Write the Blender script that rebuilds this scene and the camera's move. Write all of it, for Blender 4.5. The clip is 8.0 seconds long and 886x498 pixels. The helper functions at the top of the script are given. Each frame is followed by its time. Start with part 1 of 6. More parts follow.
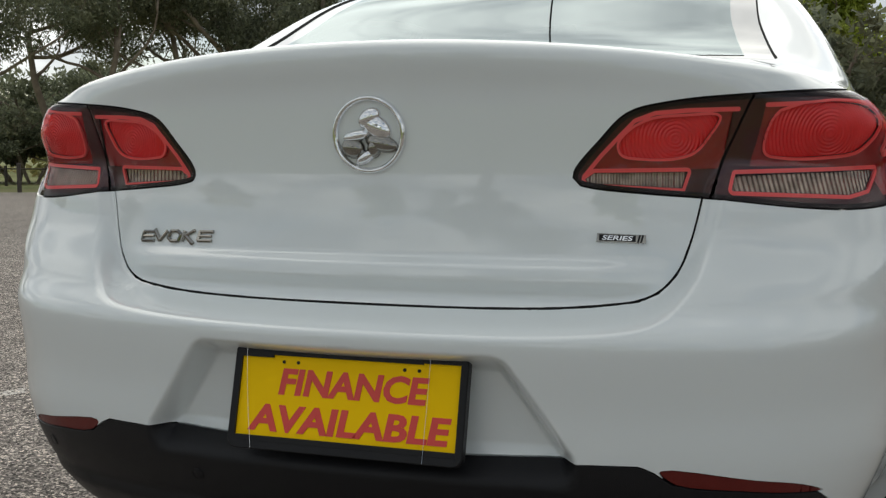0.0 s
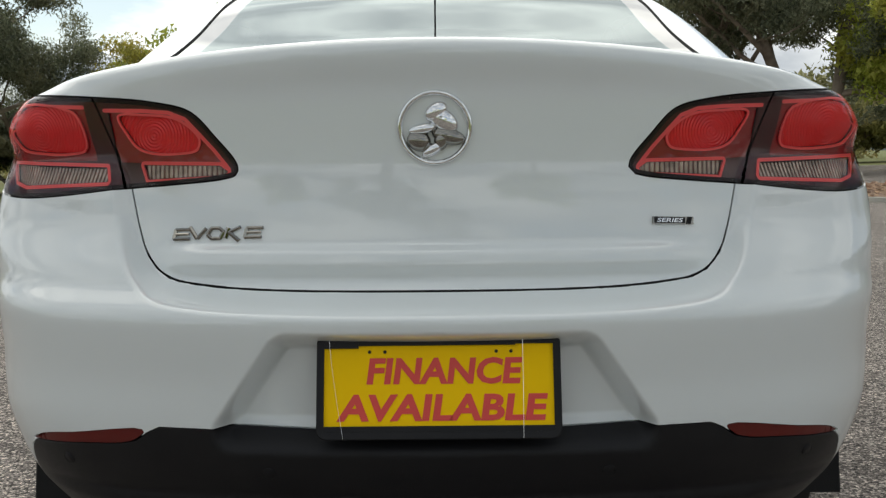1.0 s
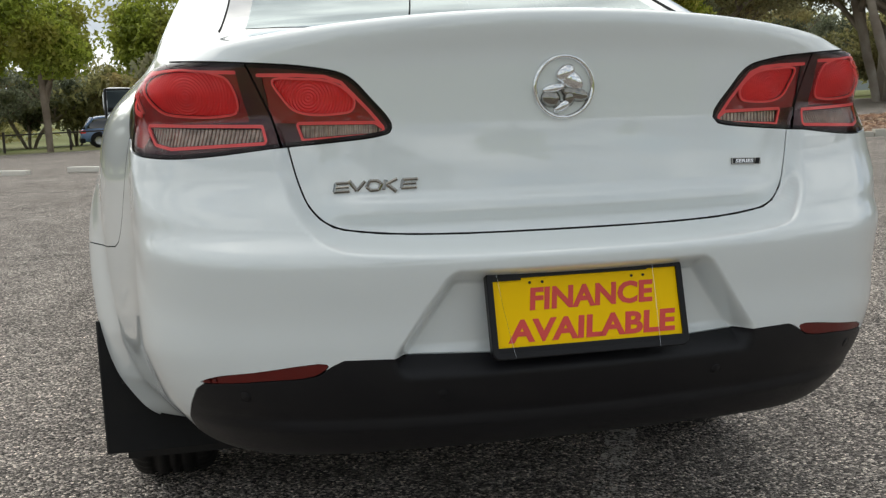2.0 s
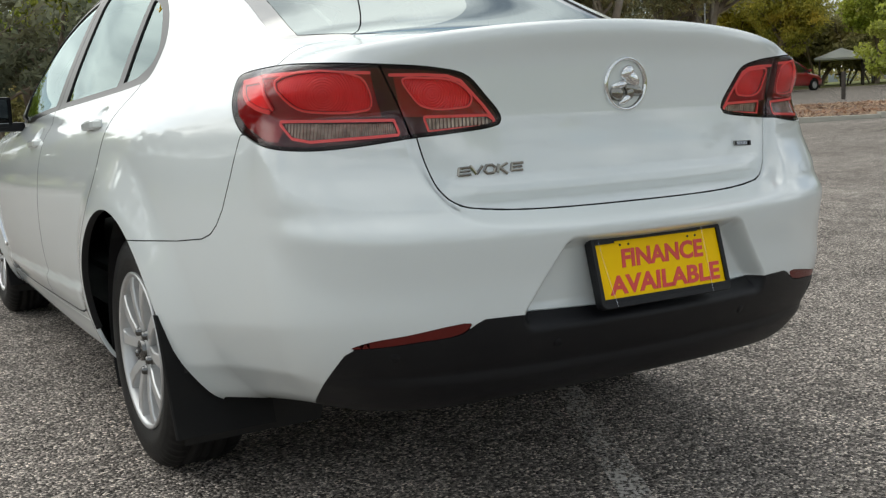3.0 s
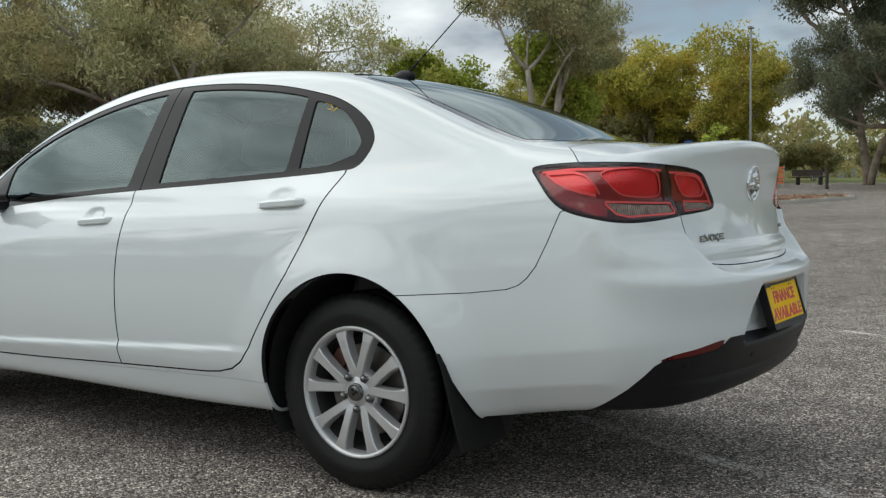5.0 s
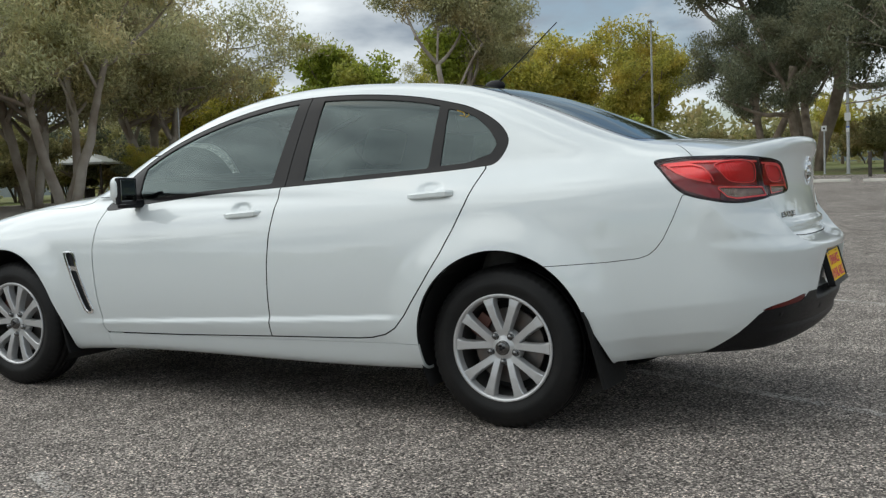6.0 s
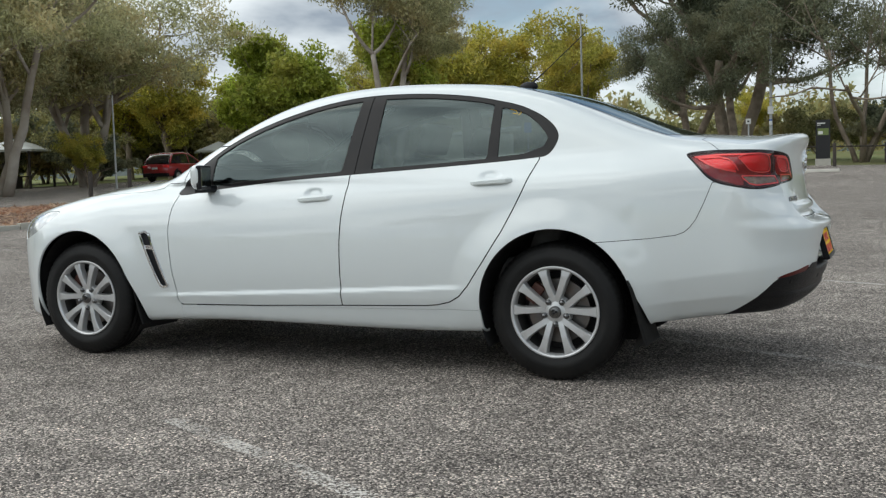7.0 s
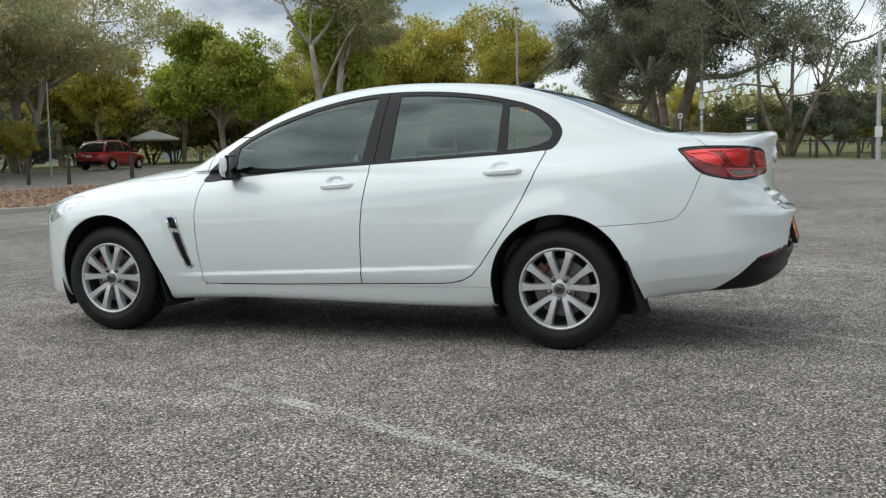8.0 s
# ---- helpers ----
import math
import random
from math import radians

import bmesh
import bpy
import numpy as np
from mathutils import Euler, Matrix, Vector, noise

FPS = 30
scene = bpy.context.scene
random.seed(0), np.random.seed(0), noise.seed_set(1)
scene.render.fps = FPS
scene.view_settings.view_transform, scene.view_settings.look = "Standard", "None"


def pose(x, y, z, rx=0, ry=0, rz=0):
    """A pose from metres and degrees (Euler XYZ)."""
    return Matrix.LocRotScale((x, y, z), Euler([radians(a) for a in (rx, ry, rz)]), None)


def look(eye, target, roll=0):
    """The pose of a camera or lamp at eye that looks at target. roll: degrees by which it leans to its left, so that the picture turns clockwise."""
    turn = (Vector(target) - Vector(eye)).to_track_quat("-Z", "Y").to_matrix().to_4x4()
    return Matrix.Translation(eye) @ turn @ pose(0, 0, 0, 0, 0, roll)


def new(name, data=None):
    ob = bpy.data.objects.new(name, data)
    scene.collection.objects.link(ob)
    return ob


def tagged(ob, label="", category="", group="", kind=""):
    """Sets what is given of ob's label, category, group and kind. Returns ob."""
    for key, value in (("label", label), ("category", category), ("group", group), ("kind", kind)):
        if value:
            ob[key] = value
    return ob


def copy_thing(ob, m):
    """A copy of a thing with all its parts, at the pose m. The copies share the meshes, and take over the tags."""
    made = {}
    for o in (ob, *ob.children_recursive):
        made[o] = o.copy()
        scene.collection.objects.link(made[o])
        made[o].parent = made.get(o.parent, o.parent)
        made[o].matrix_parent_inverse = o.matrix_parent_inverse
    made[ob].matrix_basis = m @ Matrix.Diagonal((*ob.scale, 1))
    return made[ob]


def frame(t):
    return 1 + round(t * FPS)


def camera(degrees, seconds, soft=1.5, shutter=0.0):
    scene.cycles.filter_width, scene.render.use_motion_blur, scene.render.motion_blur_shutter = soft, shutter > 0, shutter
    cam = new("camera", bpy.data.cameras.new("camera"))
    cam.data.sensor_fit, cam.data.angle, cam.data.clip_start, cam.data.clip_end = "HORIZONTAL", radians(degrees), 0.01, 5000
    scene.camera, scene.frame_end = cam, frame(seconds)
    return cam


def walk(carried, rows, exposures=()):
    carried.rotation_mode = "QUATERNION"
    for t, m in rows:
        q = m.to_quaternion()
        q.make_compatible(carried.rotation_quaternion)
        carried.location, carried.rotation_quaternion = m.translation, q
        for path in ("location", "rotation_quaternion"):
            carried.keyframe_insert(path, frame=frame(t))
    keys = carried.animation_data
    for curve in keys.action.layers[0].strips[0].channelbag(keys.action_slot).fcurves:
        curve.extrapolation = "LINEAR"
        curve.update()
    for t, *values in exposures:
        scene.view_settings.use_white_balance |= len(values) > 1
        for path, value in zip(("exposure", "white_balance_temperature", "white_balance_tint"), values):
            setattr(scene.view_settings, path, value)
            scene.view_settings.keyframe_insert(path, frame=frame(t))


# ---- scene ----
cam = camera(46.1, 8.0, soft=1.3)
PATH = [
    (0, (0.619, -2.587, 0.997), (0.007, -0.693, 0.802), -0.1),
    (0.5, (0.349, -2.699, 0.997), (0.009, -0.737, 0.81), 0.2),
    (1, (0.011, -2.76, 0.976), (0.015, -0.769, 0.792), -0.5),
    (1.5, (-0.321, -2.833, 0.972), (-0.038, -0.867, 0.731), -1.5),
    (2, (-0.683, -2.925, 0.995), (-0.224, -0.998, 0.715), -1.6),
    (2.2, (-0.826, -2.937, 0.988), (-0.289, -1.031, 0.71), -1.9),
    (3.3, (-1.832, -2.884, 0.99), (-0.687, -1.268, 0.714), -1.7),
    (3.5, (-1.99, -2.828, 1.002), (-0.759, -1.276, 0.73), -0.9),
    (4, (-2.497, -2.681, 1.008), (-1.05, -1.318, 0.787), 1.1),
    (4.5, (-3.025, -2.434, 1.011), (-1.445, -1.216, 0.869), 0.7),
    (5, (-3.571, -2.173, 1.002), (-1.914, -1.059, 0.892), -0.7),
    (6.3, (-4.978, -1.726, 1.018), (-3.204, -0.813, 0.889), -1.9),
    (6.5, (-5.151, -1.675, 1.016), (-3.365, -0.785, 0.888), -1.8),
    (7, (-5.606, -1.554, 1.031), (-3.788, -0.735, 0.88), -1.7),
    (7.5, (-6.004, -1.47, 1.036), (-4.169, -0.693, 0.863), -1.8),
    (8, (-6.297, -1.354, 1.044), (-4.429, -0.66, 0.872), -1.2),
]
walk(cam, [(t, look(eye, target, roll)) for t, eye, target, roll in PATH],
     exposures=[(0, 0.19, 6950, 6), (1, 0.29, 6950, 6), (2, 0.5, 6900, 6), (3.5, 0.5, 6800, 4), (4.5, 0.37, 6700, 3), (5, 0.2, 6600, 3), (6.5, 0.26, 6550, 4), (8, 0.4, 6480, 3)])
# ==== end of camera ====

# ---- light: a bright, broken overcast sky with a weak, wide sun ----
world = bpy.data.worlds.new("sky")
scene.world = world
world.use_nodes = True
wn, wl = world.node_tree.nodes, world.node_tree.links
sky = wn.new("ShaderNodeTexSky")
sky.sky_type, sky.sun_disc, sky.sun_elevation, sky.sun_rotation = "NISHITA", False, radians(52), radians(-21)
co = wn.new("ShaderNodeTexCoord")
flat = wn.new("ShaderNodeMapping")
flat.inputs["Scale"].default_value, flat.inputs["Location"].default_value = (1, 1, 2.6), (0.7, 0.35, 0.2)
cloud = wn.new("ShaderNodeTexNoise")
cloud.inputs["Scale"].default_value, cloud.inputs["Detail"].default_value, cloud.inputs["Roughness"].default_value = 2.3, 7, 0.55
shade = wn.new("ShaderNodeTexNoise")
shade.inputs["Scale"].default_value, shade.inputs["Detail"].default_value = 4.1, 6
cover = wn.new("ShaderNodeValToRGB")
cover.color_ramp.elements[0].position, cover.color_ramp.elements[1].position = 0.37, 0.48
tone = wn.new("ShaderNodeValToRGB")
tone.color_ramp.elements[0].position, tone.color_ramp.elements[1].position = 0.4, 0.62
tone.color_ramp.elements[0].color, tone.color_ramp.elements[1].color = (2.7, 3.1, 3.8, 1), (8.6, 8.9, 9.4, 1)
blend = wn.new("ShaderNodeMixRGB")
wl.new(co.outputs["Generated"], flat.inputs["Vector"])
for n in (cloud, shade):
    wl.new(flat.outputs["Vector"], n.inputs["Vector"])
wl.new(cloud.outputs["Fac"], cover.inputs["Fac"])
wl.new(shade.outputs["Fac"], tone.inputs["Fac"])
wl.new(cover.outputs["Color"], blend.inputs["Fac"])
wl.new(sky.outputs["Color"], blend.inputs["Color1"])
# the sky is graded brighter near the horizon than overhead, to light upright surfaces
high, grade, dome = wn.new("ShaderNodeSeparateXYZ"), wn.new("ShaderNodeMapRange"), wn.new("ShaderNodeVectorMath")
grade.inputs["To Min"].default_value, grade.inputs["To Max"].default_value = 1.3, 0.92
dome.operation = "SCALE"
wl.new(co.outputs["Generated"], high.inputs["Vector"])
wl.new(high.outputs["Z"], grade.inputs["Value"])
wl.new(tone.outputs["Color"], dome.inputs[0])
# and brightest round the veiled sun
toward, lobe, lit, both = wn.new("ShaderNodeVectorMath"), wn.new("ShaderNodeMath"), wn.new("ShaderNodeMath"), wn.new("ShaderNodeMath")
toward.operation, lobe.operation, lit.operation, both.operation = "DOT_PRODUCT", "POWER", "MULTIPLY_ADD", "MULTIPLY"
toward.inputs[1].default_value = Vector((-3.4, 9, 12.5)).normalized()
lobe.inputs[1].default_value, lobe.use_clamp, lit.inputs[1].default_value, lit.inputs[2].default_value = 4.0, True, 1.0, 0.82
wl.new(co.outputs["Generated"], toward.inputs[0])
wl.new(toward.outputs["Value"], lobe.inputs[0])
wl.new(lobe.outputs["Value"], lit.inputs[0])
wl.new(grade.outputs["Result"], both.inputs[0])
wl.new(lit.outputs["Value"], both.inputs[1])
wl.new(both.outputs["Value"], dome.inputs["Scale"])
wl.new(dome.outputs["Vector"], blend.inputs["Color2"])
wl.new(blend.outputs["Color"], wn["Background"].inputs["Color"])
wn["Background"].inputs["Strength"].default_value = 0.1
sun = new("sun", bpy.data.lights.new("sun", "SUN"))
sun.data.energy, sun.data.angle, sun.data.color = 1.0, radians(95), (1.0, 0.95, 0.88)
sun.matrix_world = look((-3.4, 9, 12.5), (0, 0, 0))


# ---- materials ----
def material(name, base, rough=0.5, metal=0.0, coat=0.0, vary=0.0, scale=8.0, bump=0.0, fine=200.0, tint=None, specular=0.5, random_tone=0.0):
    """A surface with two scales of noise: broad stains mixed towards tint, and a fine grain in the relief and the gloss."""
    m = bpy.data.materials.new(name)
    m.use_nodes = True
    n, l = m.node_tree.nodes, m.node_tree.links
    b = n["Principled BSDF"]
    b.inputs["Roughness"].default_value, b.inputs["Metallic"].default_value = rough, metal
    b.inputs["Coat Weight"].default_value, b.inputs["Coat Roughness"].default_value = coat, 0.03
    b.inputs["Specular IOR Level"].default_value = specular
    c = n.new("ShaderNodeTexCoord")
    broad, grain = n.new("ShaderNodeTexNoise"), n.new("ShaderNodeTexNoise")
    broad.inputs["Scale"].default_value, broad.inputs["Detail"].default_value = scale, 6
    grain.inputs["Scale"].default_value, grain.inputs["Detail"].default_value = fine, 3
    l.new(c.outputs["Object"], broad.inputs["Vector"])
    l.new(c.outputs["Object"], grain.inputs["Vector"])
    mix = n.new("ShaderNodeMixRGB")
    mix.inputs["Color1"].default_value = (*base, 1)
    mix.inputs["Color2"].default_value = (*(tint or [v * 0.6 for v in base]), 1)
    ramp = n.new("ShaderNodeMapRange")
    ramp.inputs["From Min"].default_value, ramp.inputs["From Max"].default_value, ramp.inputs["To Max"].default_value = 0.35, 0.7, vary
    l.new(broad.outputs["Fac"], ramp.inputs["Value"])
    l.new(ramp.outputs["Result"], mix.inputs["Fac"])
    out = mix.outputs["Color"]
    if random_tone:
        info, hsv, rr = n.new("ShaderNodeObjectInfo"), n.new("ShaderNodeHueSaturation"), n.new("ShaderNodeMapRange")
        rr.inputs["To Min"].default_value, rr.inputs["To Max"].default_value = 1 - random_tone, 1 + random_tone
        l.new(info.outputs["Random"], rr.inputs["Value"])
        l.new(rr.outputs["Result"], hsv.inputs["Value"])
        l.new(out, hsv.inputs["Color"])
        out = hsv.outputs["Color"]
    l.new(out, b.inputs["Base Color"])
    if bump:
        bp = n.new("ShaderNodeBump")
        bp.inputs["Strength"].default_value, bp.inputs["Distance"].default_value = 1.0, bump
        l.new(grain.outputs["Fac"], bp.inputs["Height"])
        l.new(bp.outputs["Normal"], b.inputs["Normal"])
    return m


def clear_material(name, tint, amount, rough=0.0, ior=1.45, gloss=(1.0, 1.0, 1.0)):
    """A thin pane: lets light through with a tint, and mirrors by its angle."""
    m = bpy.data.materials.new(name)
    m.use_nodes = True
    n, l = m.node_tree.nodes, m.node_tree.links
    n.remove(n["Principled BSDF"])
    see, shine, mix, fr = n.new("ShaderNodeBsdfTransparent"), n.new("ShaderNodeBsdfGlossy"), n.new("ShaderNodeMixShader"), n.new("ShaderNodeFresnel")
    see.inputs["Color"].default_value = (*[t * amount for t in tint], 1)
    shine.inputs["Roughness"].default_value = rough
    shine.inputs["Color"].default_value = (*gloss, 1)
    fr.inputs["IOR"].default_value = ior
    l.new(fr.outputs["Fac"], mix.inputs["Fac"])
    l.new(see.outputs["BSDF"], mix.inputs[1])
    l.new(shine.outputs["BSDF"], mix.inputs[2])
    l.new(mix.outputs["Shader"], n["Material Output"].inputs["Surface"])
    return m


PAINT = material("white_paint", (0.745, 0.79, 0.795), 0.35, coat=1.0, vary=0.06, scale=3, tint=(0.68, 0.715, 0.715))
PAINT.node_tree.nodes["Principled BSDF"].inputs["Coat IOR"].default_value = 1.7
BLACK = material("black_plastic", (0.0055, 0.0055, 0.0075), 0.42, vary=0.5, scale=12, bump=0.0005, fine=900, tint=(0.010, 0.010, 0.011), specular=0.28)
TRIM = material("window_trim", (0.018, 0.017, 0.018), 0.3, vary=0.5, scale=14, tint=(0.026, 0.024, 0.023), specular=0.22)
FRIT = material("black_glass_border", (0.02, 0.021, 0.023), 0.06, coat=1.0, vary=0.2, scale=20, specular=0.8)
GLASS = clear_material("tinted_glass", (0.78, 0.88, 0.88), 0.52, ior=1.72, gloss=(0.84, 1.0, 1.0))
REARGLASS = clear_material("dark_glass", (0.66, 0.72, 0.74), 0.5, ior=2.6, gloss=(0.88, 0.98, 1.0))
CABINTRIM = material("cabin_trim", (0.05, 0.05, 0.052), 0.8, vary=0.3, scale=9, bump=0.0005, fine=600)
SEATCLOTH = material("grey_seat_cloth", (0.16, 0.155, 0.15), 0.9, vary=0.35, scale=12, bump=0.0008, fine=700)
# chrome with dark reflections of ground and trees put into its colour
DARKENEDCHROME = material("chrome_with_dark_reflections", (0.3, 0.29, 0.265), 0.04, metal=1.0, vary=0.2, scale=40)
CHROME = material("chrome", (0.82, 0.83, 0.84), 0.04, metal=1.0, vary=0.1, scale=40)
NUT = material("dull_chrome", (0.18, 0.18, 0.18), 0.2, metal=1.0, vary=0.4, scale=60)
ALLOY = material("silver_alloy", (0.6, 0.605, 0.61), 0.3, metal=0.5, coat=0.4, vary=0.2, scale=15, tint=(0.5, 0.49, 0.47))
FLAP = material("flap_rubber", (0.008, 0.008, 0.0085), 0.7, vary=0.5, scale=14, bump=0.0006, fine=300, tint=(0.014, 0.013, 0.012), specular=0.2)
RUBBER = material("tyre_rubber", (0.007, 0.007, 0.0072), 0.55, vary=0.5, scale=14, bump=0.0006, fine=400, tint=(0.016, 0.015, 0.014), specular=0.3)
# dark underbody parts; also the shade painted into the panel gaps
DARK = material("dark_underbody_and_gap_shade", (0.012, 0.012, 0.013), 0.8, vary=0.5, scale=8, tint=(0.03, 0.028, 0.025))
# silver wheel barrel with the shade behind the spokes put into its colour
BARREL = material("shaded_barrel", (0.09, 0.088, 0.085), 0.5, metal=0.5, vary=0.5, scale=18, tint=(0.05, 0.045, 0.04))
STEEL = material("brake_steel", (0.17, 0.165, 0.16), 0.4, metal=0.8, vary=0.4, scale=20, tint=(0.2, 0.12, 0.08))
CALIPER = material("rusty_caliper", (0.11, 0.04, 0.028), 0.6, vary=0.5, scale=25)
REDLENS = material("red_lens", (1.0, 0.05, 0.055), 0.12, specular=0.7, bump=0.0015, fine=60, vary=0.2, scale=30, tint=(0.7, 0.02, 0.025))
REDTUBE = material("bright_red_light_guide", (1.0, 0.13, 0.13), 0.3, specular=0.5, vary=0.02, scale=30)
REDDARK = material("dark_red_lens", (0.30, 0.008, 0.012), 0.12, specular=0.8, bump=0.001, fine=55, vary=0.3, scale=20)
LAMPBLACK = material("lamp_black_border", (0.010, 0.006, 0.007), 0.2, coat=0.0, specular=0.25, vary=0.2, scale=20)
SMOKERED = material("smoked_red_border", (0.06, 0.006, 0.009), 0.15, specular=0.6, vary=0.4, scale=25, tint=(0.02, 0.006, 0.008))
CLEARLAMP = material("ribbed_clear_reflector", (0.46, 0.4, 0.32), 0.12, metal=0.6, coat=0.4, vary=0.9, scale=55, tint=(0.16, 0.13, 0.10))
ribs, rib_bump, rib_co, rib_abs, rib_map = (CLEARLAMP.node_tree.nodes.new(k) for k in ("ShaderNodeTexWave", "ShaderNodeBump", "ShaderNodeTexCoord", "ShaderNodeVectorMath", "ShaderNodeMapping"))
ribs.bands_direction, rib_abs.operation = "DIAGONAL", "ABSOLUTE"
rib_map.inputs["Scale"].default_value = (-1, 1, 0)
ribs.inputs["Scale"].default_value, ribs.inputs["Distortion"].default_value = 62, 0.2
rib_bump.inputs["Distance"].default_value = 0.002
for a, b in ((rib_co.outputs["Object"], rib_abs.inputs[0]), (rib_abs.outputs["Vector"], rib_map.inputs["Vector"]), (rib_map.outputs["Vector"], ribs.inputs["Vector"]), (ribs.outputs["Fac"], rib_bump.inputs["Height"]),
             (rib_bump.outputs["Normal"], CLEARLAMP.node_tree.nodes["Principled BSDF"].inputs["Normal"])):
    CLEARLAMP.node_tree.links.new(a, b)
HEADCLEAR = material("clear_headlamp", (0.72, 0.74, 0.75), 0.12, metal=0.3, coat=1.0, vary=0.8, scale=22, tint=(0.3, 0.31, 0.32))
REFLECT = material("rear_reflector", (0.13, 0.012, 0.009), 0.3, coat=0.0, specular=0.3, vary=0.3, scale=40, bump=0.0006, fine=500)
LENS = clear_material("lamp_lens", (1.0, 0.95, 0.95), 1.0, ior=1.22)
MIRROR = material("mirror_silver", (0.3, 0.31, 0.32), 0.03, metal=1.0)


def ringed_red(name, centre):
    """Red moulded plastic with rings pressed round a point of either side of the car."""
    m = material(name, (0.9, 0.035, 0.04), 0.16, specular=0.6, vary=0.45, scale=26, tint=(0.7, 0.02, 0.026))
    n, l = m.node_tree.nodes, m.node_tree.links
    co, away, dist, wave, bp = n.new("ShaderNodeTexCoord"), n.new("ShaderNodeVectorMath"), n.new("ShaderNodeVectorMath"), n.new("ShaderNodeMath"), n.new("ShaderNodeBump")
    flat = n.new("ShaderNodeVectorMath")
    flat.operation, away.operation, dist.operation, wave.operation = "ABSOLUTE", "SUBTRACT", "LENGTH", "SINE"
    away.inputs[1].default_value = centre
    scale = n.new("ShaderNodeMath")
    scale.operation, scale.inputs[1].default_value = "MULTIPLY", 1150
    l.new(co.outputs["Object"], flat.inputs[0])
    l.new(flat.outputs["Vector"], away.inputs[0])
    l.new(away.outputs["Vector"], dist.inputs[0])
    l.new(dist.outputs["Value"], scale.inputs[0])
    l.new(scale.outputs["Value"], wave.inputs[0])
    bp.inputs["Distance"].default_value, bp.inputs["Strength"].default_value = 0.0005, 1.0
    l.new(wave.outputs["Value"], bp.inputs["Height"])
    l.new(bp.outputs["Normal"], n["Principled BSDF"].inputs["Normal"])
    return m


BOWLINNER = ringed_red("ringed_red_bowl", (0.47, 1.0, 1.008))
BOWLOUTER = ringed_red("ringed_red_bowl_outer", (0.69, 0.93, 1.015))
YELLOW = material("yellow_plate", (1.0, 0.62, 0.0), 0.6, vary=0.12, scale=10, tint=(0.85, 0.5, 0.0), specular=0.2)
REDINK = material("red_plate_lettering", (0.72, 0.06, 0.05), 0.45, vary=0.1, scale=30)


# ---- mesh helpers ----
def part(name, bm, mat, parent=None, label="", smooth=False):
    me = bpy.data.meshes.new(name)
    bmesh.ops.recalc_face_normals(bm, faces=bm.faces)
    bm.to_mesh(me)
    bm.free()
    me.materials.append(mat)
    if smooth:
        for p in me.polygons:
            p.use_smooth = True
    ob = new(name, me)
    ob.parent = parent
    return tagged(ob, label)


def mesh_part(name, verts, faces, mat, parent=None, label="", smooth=False):
    me = bpy.data.meshes.new(name)
    me.from_pydata([tuple(v) for v in verts], [], [tuple(f) for f in faces])
    me.materials.append(mat)
    if smooth:
        me.polygons.foreach_set("use_smooth", [True] * len(me.polygons))
    me.update()
    ob = new(name, me)
    ob.parent = parent
    return tagged(ob, label)


def thing(name, label, category, group="", at=None):
    ob = tagged(new(name), label, category, group)
    ob.empty_display_size = 0.2
    if at is not None:
        ob.matrix_basis = at
    return ob


def box(bm, x0, x1, y0, y1, z0, z1, bevel=0.0, m=None):
    r = bmesh.ops.create_cube(bm, size=1)
    bmesh.ops.transform(bm, verts=r["verts"], matrix=Matrix.Translation(((x0 + x1) / 2, (y0 + y1) / 2, (z0 + z1) / 2)) @ Matrix.Diagonal((x1 - x0, y1 - y0, z1 - z0, 1)))
    vs = r["verts"]
    if bevel:
        es = list({e for v in vs for e in v.link_edges})
        out = bmesh.ops.bevel(bm, geom=es, offset=bevel, segments=2, affect="EDGES", profile=0.7)
        vs = list({v for f in out["faces"] for v in f.verts} | {v for v in vs if v.is_valid})
    if m is not None:
        bmesh.ops.transform(bm, verts=vs, matrix=m)
    return vs


def lathe(profile, n=48, axis="x", closed=False):
    """Verts and faces of a profile of (radius, along) turned round an axis."""
    vs, fs, k = [], [], len(profile)
    for i in range(n):
        c, s = math.cos(2 * math.pi * i / n), math.sin(2 * math.pi * i / n)
        for r, h in profile:
            vs.append((h, r * c, r * s) if axis == "x" else (r * c, r * s, h))
    for i in range(n):
        j = (i + 1) % n
        for a in range(k if closed else k - 1):
            b = (a + 1) % k
            fs.append((i * k + a, i * k + b, j * k + b, j * k + a))
    return vs, fs


def tube(bm, points, radii, n=8):
    """A round bar along points."""
    rings = []
    for i, p in enumerate(points):
        p = Vector(p)
        d = (Vector(points[min(i + 1, len(points) - 1)]) - Vector(points[max(i - 1, 0)])).normalized()
        u = d.orthogonal().normalized() if not rings else (last - d * last.dot(d)).normalized()
        last = u
        v = d.cross(u)
        r = radii[i] if hasattr(radii, "__len__") else radii
        rings.append([bm.verts.new(p + u * r * math.cos(2 * math.pi * k / n) + v * r * math.sin(2 * math.pi * k / n)) for k in range(n)])
    for a, b in zip(rings, rings[1:]):
        for k in range(n):
            bm.faces.new((a[k], a[(k + 1) % n], b[(k + 1) % n], b[k]))
    bm.faces.new(rings[0][::-1])
    bm.faces.new(rings[-1])


